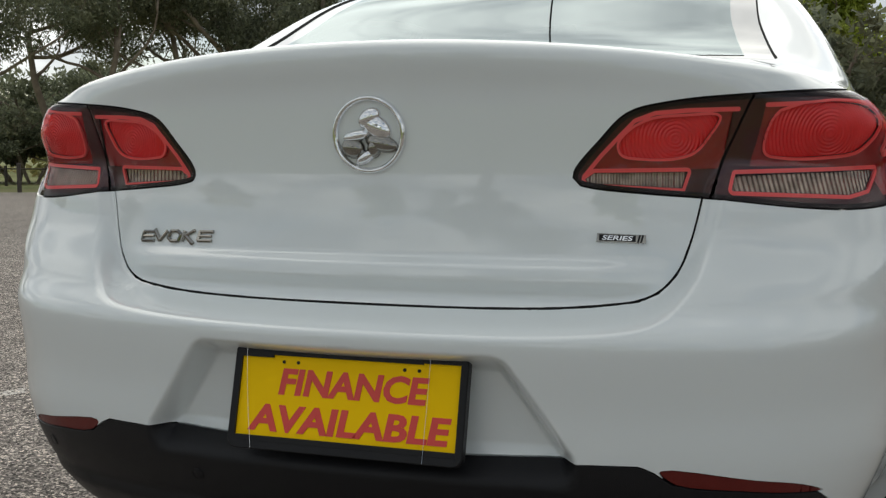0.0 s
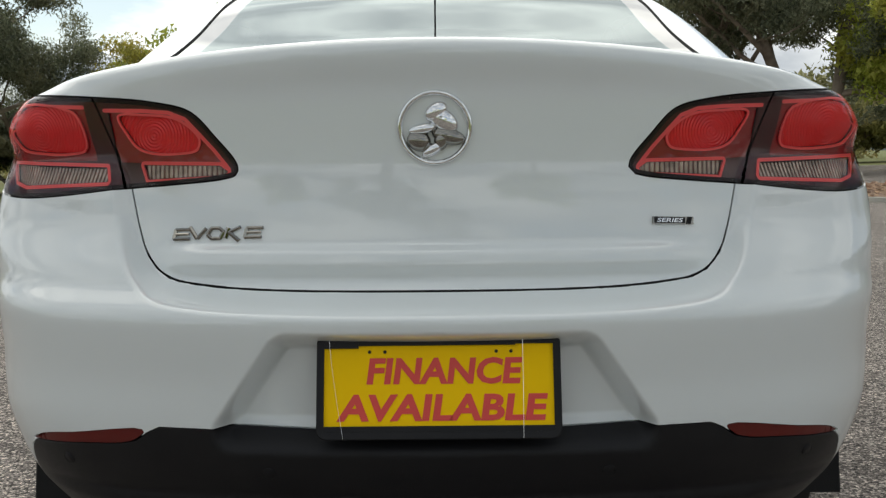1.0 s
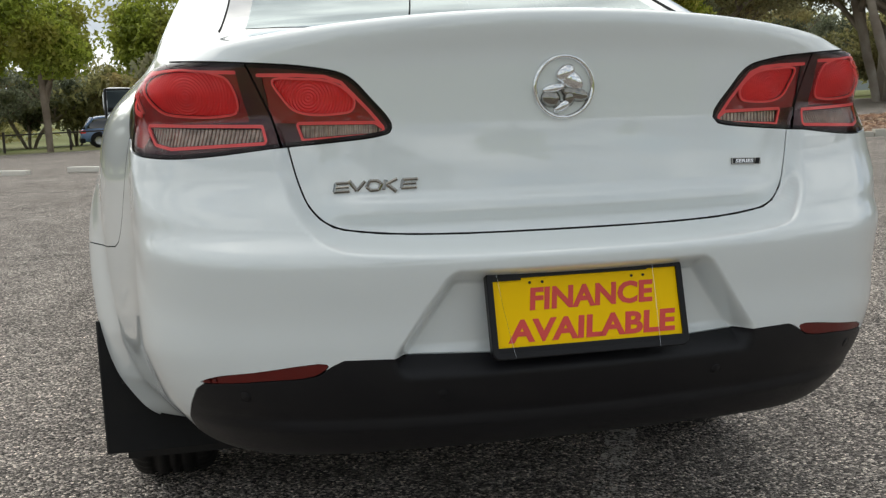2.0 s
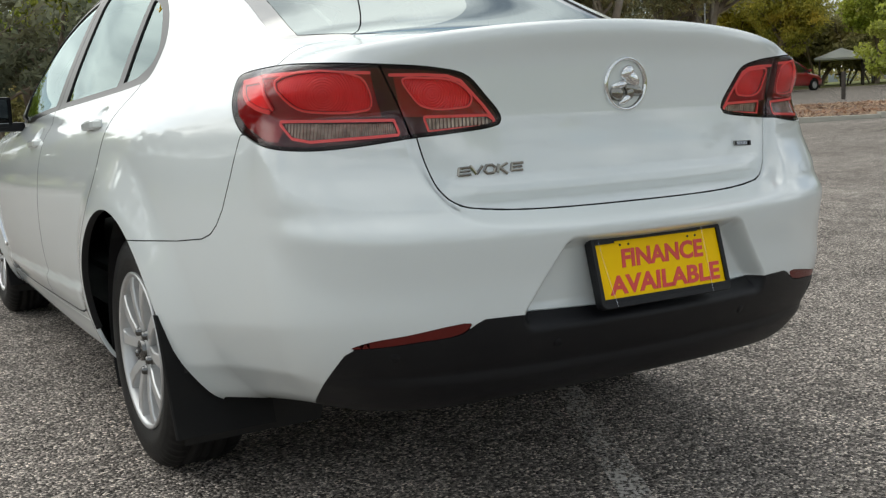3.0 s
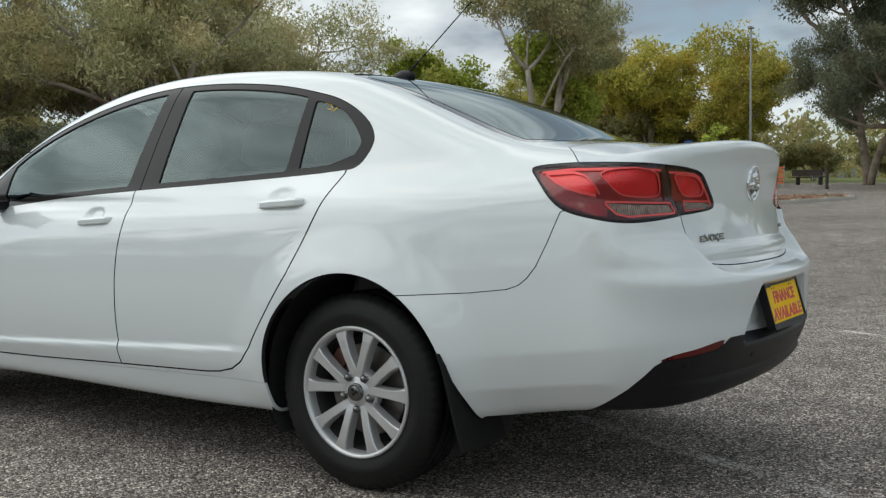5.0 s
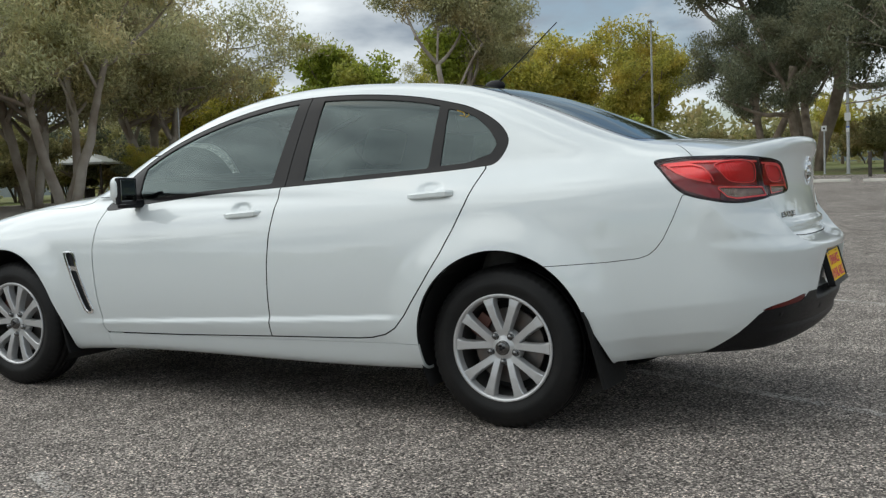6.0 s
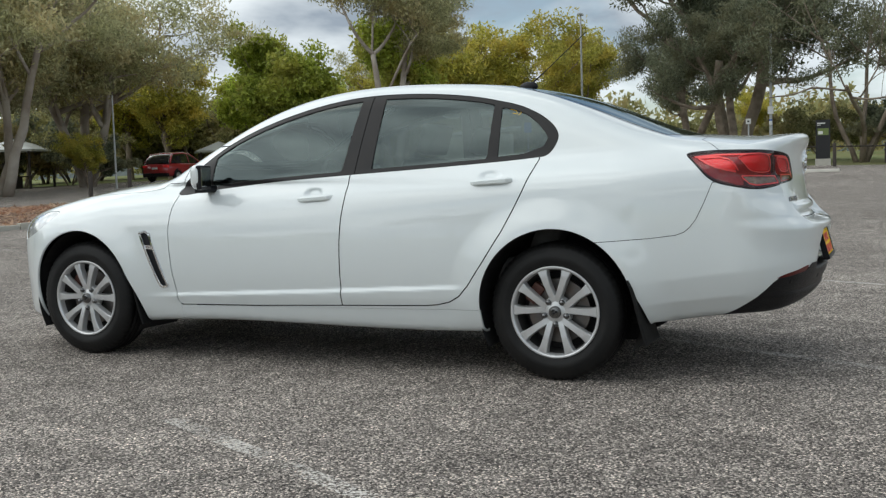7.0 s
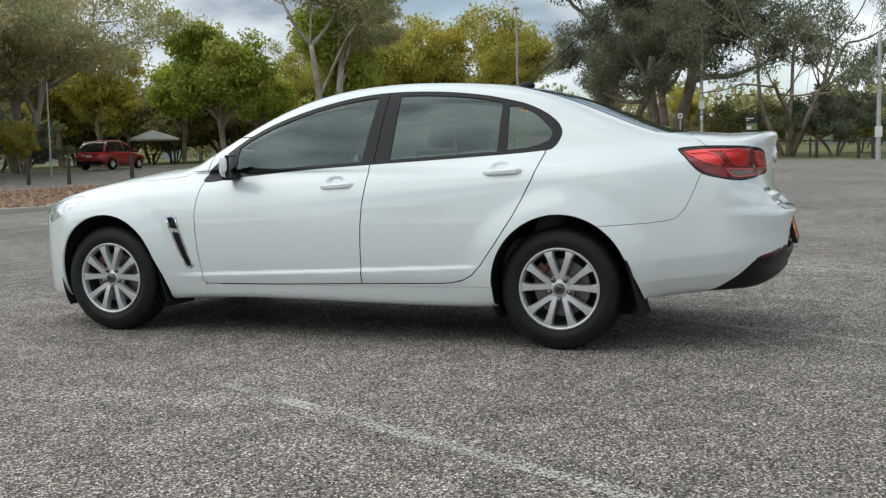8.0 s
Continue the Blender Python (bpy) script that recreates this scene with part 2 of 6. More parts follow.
# ---- the sedan's shape: one smooth solid, half-width a, y forward from the rear axle ----
def spline(xs, ys):
    """A natural cubic through a few stations, straight beyond the ends."""
    xs, ys = np.array(xs, float), np.array(ys, float)
    n, h = len(xs), np.diff(xs)
    A, r = np.eye(n), np.zeros(n)
    for i in range(1, n - 1):
        A[i, i - 1], A[i, i], A[i, i + 1] = h[i - 1], 2 * (h[i - 1] + h[i]), h[i]
        r[i] = 6 * ((ys[i + 1] - ys[i]) / h[i] - (ys[i] - ys[i - 1]) / h[i - 1])
    m = np.linalg.solve(A, r)

    def value(q):
        q = np.asarray(q, float)
        i = np.clip(np.searchsorted(xs, q) - 1, 0, n - 2)
        c = np.clip(q, xs[0], xs[-1])
        d0, d1, hh = c - xs[i], xs[i + 1] - c, h[i]
        v = (m[i] * d1 ** 3 + m[i + 1] * d0 ** 3) / (6 * hh) + (ys[i] / hh - m[i] * hh / 6) * d1 + (ys[i + 1] / hh - m[i + 1] * hh / 6) * d0
        k0 = (ys[1] - ys[0]) / h[0] - h[0] * (2 * m[0] + m[1]) / 6
        k1 = (ys[-1] - ys[-2]) / h[-1] + h[-1] * (m[-2] + 2 * m[-1]) / 6
        return v + np.minimum(q - xs[0], 0) * k0 + np.maximum(q - xs[-1], 0) * k1
    return value


def smax(p, q, k):
    t = np.clip(0.5 + 0.5 * (p - q) / k, 0, 1)
    return q + (p - q) * t + k * t * (1 - t)


def smin(p, q, k):
    return -smax(-p, -q, k)


def step(lo, hi, v):
    t = np.clip((v - lo) / (hi - lo), 0, 1)
    return t * t * (3 - 2 * t)


def outline(points, steps=6, closed=True):
    """Signed distance (positive inside) to a smooth closed curve through a few points of a plane."""
    p = np.array(points, float)
    n, out = len(p), []
    for i in range(n):
        a0, a1, a2, a3 = p[i - 1], p[i], p[(i + 1) % n], p[(i + 2) % n]
        d1, d2 = np.linalg.norm(a1 - a0) ** 0.5, np.linalg.norm(a2 - a1) ** 0.5
        d3 = np.linalg.norm(a3 - a2) ** 0.5
        m1 = a2 - a1 + d2 * ((a1 - a0) / d1 - (a2 - a0) / (d1 + d2))
        m2 = a2 - a1 + d2 * ((a3 - a2) / d3 - (a3 - a1) / (d2 + d3))
        for j in range(steps):
            t = j / steps
            out.append(a1 * (2 * t ** 3 - 3 * t * t + 1) + m1 * (t ** 3 - 2 * t * t + t) + a2 * (3 * t * t - 2 * t ** 3) + m2 * (t ** 3 - t * t))
    return polygon(out)


def polygon(points):
    """Signed distance (positive inside) to a polygon, in any plane."""
    p = np.array(points, float)
    e = np.roll(p, -1, 0) - p
    ll = (e * e).sum(1)

    lo, hi = p.min(0) - 0.1, p.max(0) + 0.1

    def value(u, v):
        u, v = np.broadcast_arrays(np.asarray(u, float), np.asarray(v, float))
        out = np.full(u.shape, -0.1)
        m = (u > lo[0]) & (u < hi[0]) & (v > lo[1]) & (v < hi[1])
        if m.any():
            out[m] = inner(u[m], v[m])
        return out

    def inner(u, v):
        best, odd = np.full(u.shape, 1e9), np.zeros(u.shape, bool)
        for (px, py), (ex, ey), l2 in zip(p, e, ll):
            du, dv = u - px, v - py
            t = np.clip((du * ex + dv * ey) / l2, 0, 1)
            best = np.minimum(best, (du - t * ex) ** 2 + (dv - t * ey) ** 2)
            if ey:
                odd ^= ((py > v) != (py + ey > v)) & (du < ex * dv / ey)
        return np.sqrt(best) * np.where(odd, 1, -1)
    return value


WIDTH = spline([-1.25, -1.0, -0.75, -0.45, 0, 0.5, 1.2, 2.0, 2.6, 3.0, 3.3, 3.55, 3.8], [0.656, 0.765, 0.815, 0.885, 0.925, 0.935, 0.94, 0.935, 0.925, 0.912, 0.885, 0.83, 0.72])
INSET = spline([0.1, 0.22, 0.3, 0.36, 0.46, 0.62, 0.75, 0.87, 0.95, 1.03, 1.1, 1.2], [0.16, 0.085, 0.05, 0.035, 0.014, 0, 0.004, 0.022, 0.05, 0.098, 0.16, 0.29])
REAR = spline([0.2, 0.3, 0.4, 0.46, 0.55, 0.63, 0.7, 0.735, 0.76, 0.8, 0.87, 0.95, 1.04, 1.09, 1.13, 1.17], [0.88, 1.0, 1.09, 1.125, 1.145, 1.142, 1.132, 1.12, 1.096, 1.078, 1.063, 1.055, 1.058, 1.064, 1.08, 1.1])
DECK = spline([-1.3, -1.0, -0.7, -0.3, 1.0, 2.2, 2.5, 2.8, 3.1, 3.4, 3.6, 3.8], [1.168, 1.163, 1.155, 1.15, 1.12, 1.075, 1.052, 1.02, 0.972, 0.9, 0.83, 0.72])
ROOF = spline([-1.0, -0.72, -0.6, -0.3, 0, 0.3, 0.6, 0.9, 1.2, 1.5, 1.8, 2.1, 2.4, 2.7, 3.0], [1.04, 1.15, 1.172, 1.266, 1.385, 1.463, 1.495, 1.508, 1.5, 1.464, 1.39, 1.275, 1.128, 0.955, 0.75])
CABIN = spline([-0.9, -0.5, -0.1, 0.3, 0.8, 1.4, 2.0, 2.5], [0.675, 0.76, 0.795, 0.81, 0.832, 0.83, 0.81, 0.77])
UNDER = spline([-1.3, -1.05, -0.8, -0.45, -0.3, 0.3, 0.45, 2.4, 2.6, 3.2, 3.8], [0.41, 0.337, 0.32, 0.275, 0.255, 0.225, 0.22, 0.215, 0.2, 0.19, 0.22])
LID = outline([(-0.515, 1.3), (-0.522, 0.98), (-0.512, 0.93), (-0.497, 0.86), (-0.478, 0.81), (-0.445, 0.778), (-0.36, 0.762), (0, 0.755),
               (0.36, 0.762), (0.445, 0.778), (0.478, 0.81), (0.497, 0.86), (0.512, 0.93), (0.522, 0.98), (0.515, 1.3)])
RECESS = polygon([(-0.229, 0.66), (0.229, 0.66), (0.316, 0.535), (0.31, 0.4), (-0.31, 0.4), (-0.316, 0.535)])
CREASE = spline([-0.1, 0.05, 0.11, 0.183, 0.327, 0.5, 0.7], [0.955, 0.891, 0.843, 0.812, 0.784, 0.776, 0.77])


def belt(y):
    return 1.03 - 0.055 * (np.clip(y, -0.8, 2.5) - 1)


def flares(y, z):
    r = np.hypot(y, z - 0.345)
    f = np.hypot(y - 2.915, z - 0.345)
    return 0.03 * (1 - step(0.37, 0.56, r)) * step(0.1, 0.4, z) + 0.024 * (1 - step(0.37, 0.56, f)) * step(0.1, 0.4, z)


def rear_line(a, z):
    lid = LID(np.where(a > 0.6, 0.6, a), np.clip(z, 0.4, 1.2))
    proud = (0.028 + 0.01 * step(0.6, 0.72, z)) * step(-0.0, 0.036, -lid) * (1 - step(0.9, 0.98, z)) * (1 - 0.45 * step(0.78, 0.87, z))
    # a narrow ledge folded across the lid
    ledge = 0.016 * (1 - step(0.812, 0.834, z)) * step(0.77, 0.80, z) * (1 - step(0.37, 0.48, a))
    dent = 0.05 * step(-0.002, 0.034, RECESS(a, z) + 0.04) * step(0.5, 0.56, z)
    return -REAR(z) + 0.2 * a ** 2 + 0.35 * np.maximum(a - 0.35, 0) ** 2 - proud + dent - ledge - 0.015 * (1 - step(0.402, 0.43, z))


def body(x, y, z):
    """The white body with its cabin; negative inside."""
    a = np.abs(x)
    zr = z - (belt(y) - 1.03) * step(0.6, 0.95, z)
    swage = 0.014 * (1 - step(-0.03, 0.0, z - 0.452 + 0.043 * (y - 0.85))) * step(0.3, 0.4, z) * step(0.35, 0.6, y) * (1 - step(2.2, 2.5, y))
    side = a - (WIDTH(y) - INSET(zr) + flares(y, z) + swage)
    for yh, zh in ((0.318, 0.994), (1.308, 0.928)):
        side = side + 0.022 * (1 - step(0.35, 1.0, np.hypot((y - yh) / 0.07, (z - zh) / 0.034)))
    # the lower flanks of the bumper fold inwards below two creases
    tail = np.clip(-y - 0.43, 0, 0.6)
    side = side + (0.2 * smax(0.485 + 0.11 * tail - z, 0.0, 0.01) + 0.42 * smax(0.378 + 0.105 * tail - z, 0.0, 0.008)) * step(0.34, 0.56, -y)
    back = rear_line(a, z) - y
    front = y - (3.72 - 0.32 * a ** 2 - 0.6 * np.maximum(a - 0.5, 0) ** 2 - 0.5 * np.maximum(z - 0.6, 0) ** 2)
    top = z - (DECK(y) - 0.12 * a ** 2 - 0.10 * np.maximum(a - 0.6, 0) ** 2)
    d = smax(side, back, 0.15 - 0.075 * step(0.68, 0.93, z))
    # a scalloped shoulder between the bumper's crease and the tail lamp
    q = -y - a
    line = CREASE(np.clip(q, -0.1, 0.7))
    fold = step(-0.06, 0.14, q) * step(0.0, 0.03, -LID(np.minimum(a, 0.6), np.clip(z, 0.4, 1.2))) * step(0.4, 0.6, -y)
    bulge = np.where(z > line, 1 - np.clip((z - line) / 0.10, 0, 1), 1 - step(0.0, 0.2, line - z))
    d = d - 0.02 * fold * bulge
    # the tail lamps stand out under the pinched deck
    d = d - 0.02 * step(0.965, 1.03, z) * (1 - step(1.068, 1.1, z)) * step(-0.14, 0.06, q) * (1 - step(0.2, 0.44, q)) * step(0.5, 0.65, -y)
    d = smax(d, front, 0.2)
    d = smax(d, top, 0.06 + 0.05 * step(-0.9, -0.6, y))
    d = smax(d, UNDER(y) - z, 0.04)
    sh = 0.03 * (a / 0.55) ** 2
    ys = y - sh * (1 - step(-0.2, 1.0, y)) + 0.10 * (a / 0.55) ** 2 * step(0.9, 2.2, y)
    roof = z - (ROOF(ys) - 0.06 * a ** 2 - 0.15 * np.maximum(a - 0.45, 0) ** 2)
    hull = a - (CABIN(y) - 0.405 * (z - 1.05) - 0.2 * np.maximum(z - 1.05, 0) ** 2)
    c = smax(roof * 0.8, hull * 0.9, 0.085)
    c = smax(smax(c, 1.0 - z, 0.02), -0.88 - y, 0.02)
    return smin(d, c, 0.05)


def slope(x, y, z, e=0.002):
    g = np.stack([body(x + e, y, z) - body(x - e, y, z), body(x, y + e, z) - body(x, y - e, z), body(x, y, z + e) - body(x, y, z - e)], -1) / (2 * e)
    return g


def settle(p, rounds=4):
    """Moves points along the slope until they lie on the body, and returns them with their normals."""
    for _ in range(rounds):
        g = slope(*p.T)
        p = p - g * (body(*p.T) / np.maximum((g * g).sum(1), 0.2))[:, None]
    g = slope(*p.T)
    return p, g / np.linalg.norm(g, axis=1)[:, None]


def skin(lo, hi, cell):
    """A net of triangles over the body's surface within a box."""
    ax = [np.arange(l, h + cell, cell) for l, h in zip(lo, hi)]
    X, Y, Z = np.meshgrid(*ax, indexing="ij")
    # the solid is worked out closely only near its surface
    rough = body(X[::4, ::4, ::4], Y[::4, ::4, ::4], Z[::4, ::4, ::4])
    F = rough.repeat(4, 0).repeat(4, 1).repeat(4, 2)[:X.shape[0], :X.shape[1], :X.shape[2]].copy()
    close = np.abs(F) < cell * 12
    F[close] = body(X[close], Y[close], Z[close])
    S = F < 0
    n = [len(v) for v in ax]
    total, count = np.zeros((n[0] - 1, n[1] - 1, n[2] - 1, 3)), np.zeros((n[0] - 1, n[1] - 1, n[2] - 1))
    P = np.stack([X, Y, Z], -1)
    for d in range(3):
        A, B = [slice(None)] * 3, [slice(None)] * 3
        A[d], B[d] = slice(0, -1), slice(1, None)
        A, B = tuple(A), tuple(B)
        cross = S[A] != S[B]
        t = np.where(cross, F[A] / np.where(F[A] == F[B], 1, F[A] - F[B]), 0)[..., None]
        pt = (P[A] + (P[B] - P[A]) * t) * cross[..., None]
        o = [k for k in range(3) if k != d]
        for i in (0, 1):
            for j in (0, 1):
                c = [slice(None)] * 3
                c[o[0]] = slice(i, n[o[0]] - 1 + i)
                c[o[1]] = slice(j, n[o[1]] - 1 + j)
                total += pt[tuple(c)]
                count += cross[tuple(c)]
    hit = count > 0
    ids = np.full(hit.shape, -1)
    ids[hit] = np.arange(hit.sum())
    verts = total[hit] / count[hit][:, None]
    tris = []
    for d in range(3):
        A, B = [slice(1, -1)] * 3, [slice(1, -1)] * 3
        A[d], B[d] = slice(0, -1), slice(1, None)
        sa, sb = S[tuple(A)], S[tuple(B)]
        i0 = np.argwhere(sa != sb)
        if not len(i0):
            continue
        flip = sa[sa != sb]
        o = [(d + 1) % 3, (d + 2) % 3]
        base = i0 + 1
        base[:, d] = i0[:, d]
        q = []
        for du, dv in ((-1, -1), (0, -1), (0, 0), (-1, 0)):
            c = base.copy()
            c[:, o[0]] += du
            c[:, o[1]] += dv
            q.append(ids[c[:, 0], c[:, 1], c[:, 2]])
        q = np.stack(q, 1)
        q[~flip] = q[~flip][:, ::-1]
        tris += [q[:, [0, 1, 2]], q[:, [0, 2, 3]]]
    return settle(verts)[0], np.concatenate(tris)


def split(verts, tris, f):
    """Cuts a net of triangles along f = 0: the part where f > 0 and the part where f < 0."""
    val = f(*verts.T)
    val = np.where(np.abs(val) < 1e-5, 1e-5, val)
    s = val > 0
    k = s[tris].sum(1)
    pos, neg = tris[k == 3].tolist(), tris[k == 0].tolist()
    extra, made = [], {}
    nv = len(verts)

    def cut(i, j):
        key = (i, j) if i < j else (j, i)
        if key not in made:
            lo, hi = (i, j) if s[i] else (j, i)
            made[key] = nv + len(extra)
            extra.append((lo, hi))
        return made[key]
    for t in tris[(k == 1) | (k == 2)].tolist():
        while s[t[0]] == s[t[1]] or s[t[0]] == s[t[2]]:
            t = t[1:] + t[:1]
        a0, b0, c0 = t
        m, n = cut(a0, b0), cut(a0, c0)
        (pos if s[a0] else neg).append([a0, m, n])
        (neg if s[a0] else pos).extend([[m, b0, c0], [m, c0, n]])
    if extra:
        e = np.array(extra)
        lo, hi = verts[e[:, 0]], verts[e[:, 1]]
        t0, t1 = np.zeros(len(e)), np.ones(len(e))
        v0, v1 = val[e[:, 0]], val[e[:, 1]]
        for _ in range(5):
            t = t0 + (t1 - t0) * np.clip(v0 / np.where(v0 == v1, 1, v0 - v1), 0.05, 0.95)
            v = f(*(lo + (hi - lo) * t[:, None]).T)
            t0, v0 = np.where(v > 0, t, t0), np.where(v > 0, v, v0)
            t1, v1 = np.where(v > 0, t1, t), np.where(v > 0, v1, v)
        verts = np.concatenate([verts, lo + (hi - lo) * t[:, None]])
    return tidy(verts, np.array(pos, int).reshape(-1, 3)), tidy(verts, np.array(neg, int).reshape(-1, 3))


def tidy(verts, tris):
    used, inv = np.unique(tris.ravel(), return_inverse=True)
    return verts[used], inv.reshape(-1, 3)


# ---- the sedan ----
LAMP = outline([(-0.135, 1.071), (-0.01, 1.084), (0.2, 1.082), (0.39, 1.075), (0.55, 1.063), (0.625, 1.046), (0.67, 1.005), (0.71, 0.958), (0.708, 0.944),
                (0.69, 0.937), (0.57, 0.926), (0.485, 0.921), (0.31, 0.907), (0.19, 0.904), (0.07, 0.913), (-0.06, 0.944), (-0.11, 0.985), (-0.137, 1.04), (-0.142, 1.062)], 5)
DLO = outline([(2.225, 0.943), (1.95, 0.962), (1.59, 0.993), (1.1, 1.021), (0.61, 1.046), (0.12, 1.078), (0.05, 1.09), (0.015, 1.135), (0.005, 1.18), (0.028, 1.225),
               (0.09, 1.277), (0.209, 1.336), (0.342, 1.372), (0.512, 1.405), (0.79, 1.432), (1.08, 1.434), (1.3, 1.41), (1.54, 1.356), (1.80, 1.268), (1.976, 1.179), (2.13, 1.06)], 5)
REARDOOR = polygon([(0.085, 1.07), (0.139, 0.926), (0.19, 0.82), (0.24, 0.726), (0.33, 0.59), (0.422, 0.464), (0.475, 0.408), (0.532, 0.377), (0.60, 0.361), (0.668, 0.355), (1.146, 0.344),
                    (1.142, 0.5), (1.136, 0.678), (1.126, 0.80), (1.112, 0.90), (1.104, 1.03), (1.1, 1.2), (0.12, 1.2)])
FRONTDOOR = polygon([(1.146, 0.344), (1.669, 0.329), (2.19, 0.321), (2.208, 0.34), (2.228, 0.502), (2.243, 0.742), (2.23, 0.86), (2.205, 0.96), (2.2, 1.2), (1.1, 1.2), (1.104, 1.03), (1.112, 0.90), (1.126, 0.80), (1.136, 0.678), (1.142, 0.5)])
BUMPER = polygon([(-0.735, 0.94), (-0.70, 0.85), (-0.665, 0.775), (-0.638, 0.738), (-0.612, 0.716), (-0.575, 0.703), (-0.46, 0.690), (-0.29, 0.680), (-0.2, 0.675), (-0.2, 0.1), (-1.5, 0.1), (-1.5, 0.94)])
VALANCE = polygon([(1.4, 0.534), (1.0, 0.538), (0.768, 0.544), (0.69, 0.544), (0.665, 0.535), (0.63, 0.517), (0.5, 0.507), (0.33, 0.496), (0.29, 0.48), (0.20, 0.41), (0.06, 0.30), (-0.05, 0.2), (1.4, 0.2)])
REFLECTOR = outline([(0.31, 0.495), (0.37, 0.510), (0.48, 0.5225), (0.655, 0.5375), (0.65, 0.530), (0.62, 0.5155), (0.5, 0.5055), (0.4, 0.498)], 4)
LIDTOP = polygon([(-0.80, -1.4), (-0.745, -0.85), (-0.722, -0.757), (-0.655, -0.705), (-0.59, -0.655), (-0.42, -0.655), (-0.25, -0.68), (0, -0.70), (0.25, -0.68), (0.42, -0.655), (0.59, -0.655), (0.655, -0.705), (0.722, -0.757), (0.745, -0.85), (0.80, -1.4)])
BACKLIGHT = outline([(-0.606, -0.49), (-0.60, -0.44), (-0.582, -0.32), (-0.566, -0.2), (-0.55, 0.05), (-0.53, 0.21), (-0.48, 0.30), (-0.36, 0.345), (-0.2, 0.37), (0, 0.38), (0.2, 0.37), (0.36, 0.345), (0.48, 0.30), (0.53, 0.21), (0.55, 0.05), (0.566, -0.2),
                     (0.582, -0.32), (0.60, -0.44), (0.606, -0.49), (0.58, -0.525), (0.42, -0.575), (0.22, -0.62), (0, -0.635), (-0.22, -0.62), (-0.42, -0.575), (-0.58, -0.525)], 4)
SCREEN = outline([(-0.66, 2.2), (-0.58, 1.8), (-0.50, 1.5), (-0.3, 1.42), (0, 1.4), (0.3, 1.42), (0.50, 1.5), (0.58, 1.8), (0.66, 2.2), (0.4, 2.38), (0, 2.44), (-0.4, 2.38)], 4)
HOOD = outline([(-0.74, 2.28), (-0.75, 2.9), (-0.62, 3.38), (-0.3, 3.55), (0, 3.58), (0.3, 3.55), (0.62, 3.38), (0.75, 2.9), (0.74, 2.28), (0.4, 2.42), (0, 2.47), (-0.4, 2.42)], 4)
HEADLAMP = outline([(3.45, 0.69), (3.36, 0.70), (3.2, 0.765), (3.1, 0.845), (3.2, 0.85), (3.33, 0.82), (3.45, 0.79)], 4)

sedan = thing("sedan", "white four-door sedan parked on the bitumen car park", "car")


def normal_at(v):
    g = slope(*v.T)
    return g / np.linalg.norm(g, axis=1)[:, None]


def panel(name, net, mat, parent=sedan, label="", sink=0.0, lip=0.012, shade_lip=False):
    """A sheet of the body's surface with its edges folded inwards."""
    v, t = net
    nrm = normal_at(v)
    v = v - nrm * sink
    verts, norms, faces = [v], [nrm], [t]
    e = np.concatenate([t[:, [0, 1]], t[:, [1, 2]], t[:, [2, 0]]])
    key = np.sort(e, 1)
    _, first, cnt = np.unique(key, axis=0, return_index=True, return_counts=True)
    rim = e[first[cnt == 1]]
    if lip and len(rim):
        out = np.zeros_like(v)
        d = np.cross(v[rim[:, 1]] - v[rim[:, 0]], nrm[rim[:, 0]])
        np.add.at(out, rim[:, 0], d)
        np.add.at(out, rim[:, 1], d)
        used = np.unique(rim)
        o = out[used] / np.maximum(np.linalg.norm(out[used], axis=1), 1e-9)[:, None]
        top = nrm[used] * 0.5 + o * 0.85
        at = {int(u): i for i, u in enumerate(used)}
        n0, n1 = len(v), len(v) + len(used)
        verts += [v[used], v[used] - nrm[used] * lip]
        norms += [top, o]
        ri = np.array([[at[int(a)], at[int(b)]] for a, b in rim])
        faces += [np.stack([ri[:, 1] + n0, ri[:, 0] + n0, ri[:, 0] + n1], 1), np.stack([ri[:, 1] + n0, ri[:, 0] + n1, ri[:, 1] + n1], 1)]
    verts, norms, faces = np.concatenate(verts), np.concatenate(norms), np.concatenate(faces)
    me = bpy.data.meshes.new(name)
    me.vertices.add(len(verts))
    me.vertices.foreach_set("co", verts.astype(np.float32).ravel())
    me.loops.add(len(faces) * 3)
    me.loops.foreach_set("vertex_index", faces.astype(np.int32).ravel())
    me.polygons.add(len(faces))
    me.polygons.foreach_set("loop_start", np.arange(0, len(faces) * 3, 3, dtype=np.int32))
    me.update(calc_edges=True)
    me.polygons.foreach_set("use_smooth", [True] * len(faces))
    norms = norms / np.maximum(np.linalg.norm(norms, axis=1), 1e-9)[:, None]
    me.normals_split_custom_set_from_vertices(norms.astype(np.float32))
    me.materials.append(mat)
    # the shade inside the shut lines is put into the lips' colour
    if shade_lip and len(faces) > len(t):
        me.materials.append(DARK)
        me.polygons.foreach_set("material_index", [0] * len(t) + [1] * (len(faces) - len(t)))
    ob = new(name, me)
    ob.parent = parent
    return tagged(ob, label)


def halves(net):
    v, t = net
    c = v[t].mean(1)[:, 0]
    return tidy(v, t[c < 0]), tidy(v, t[c > 0])


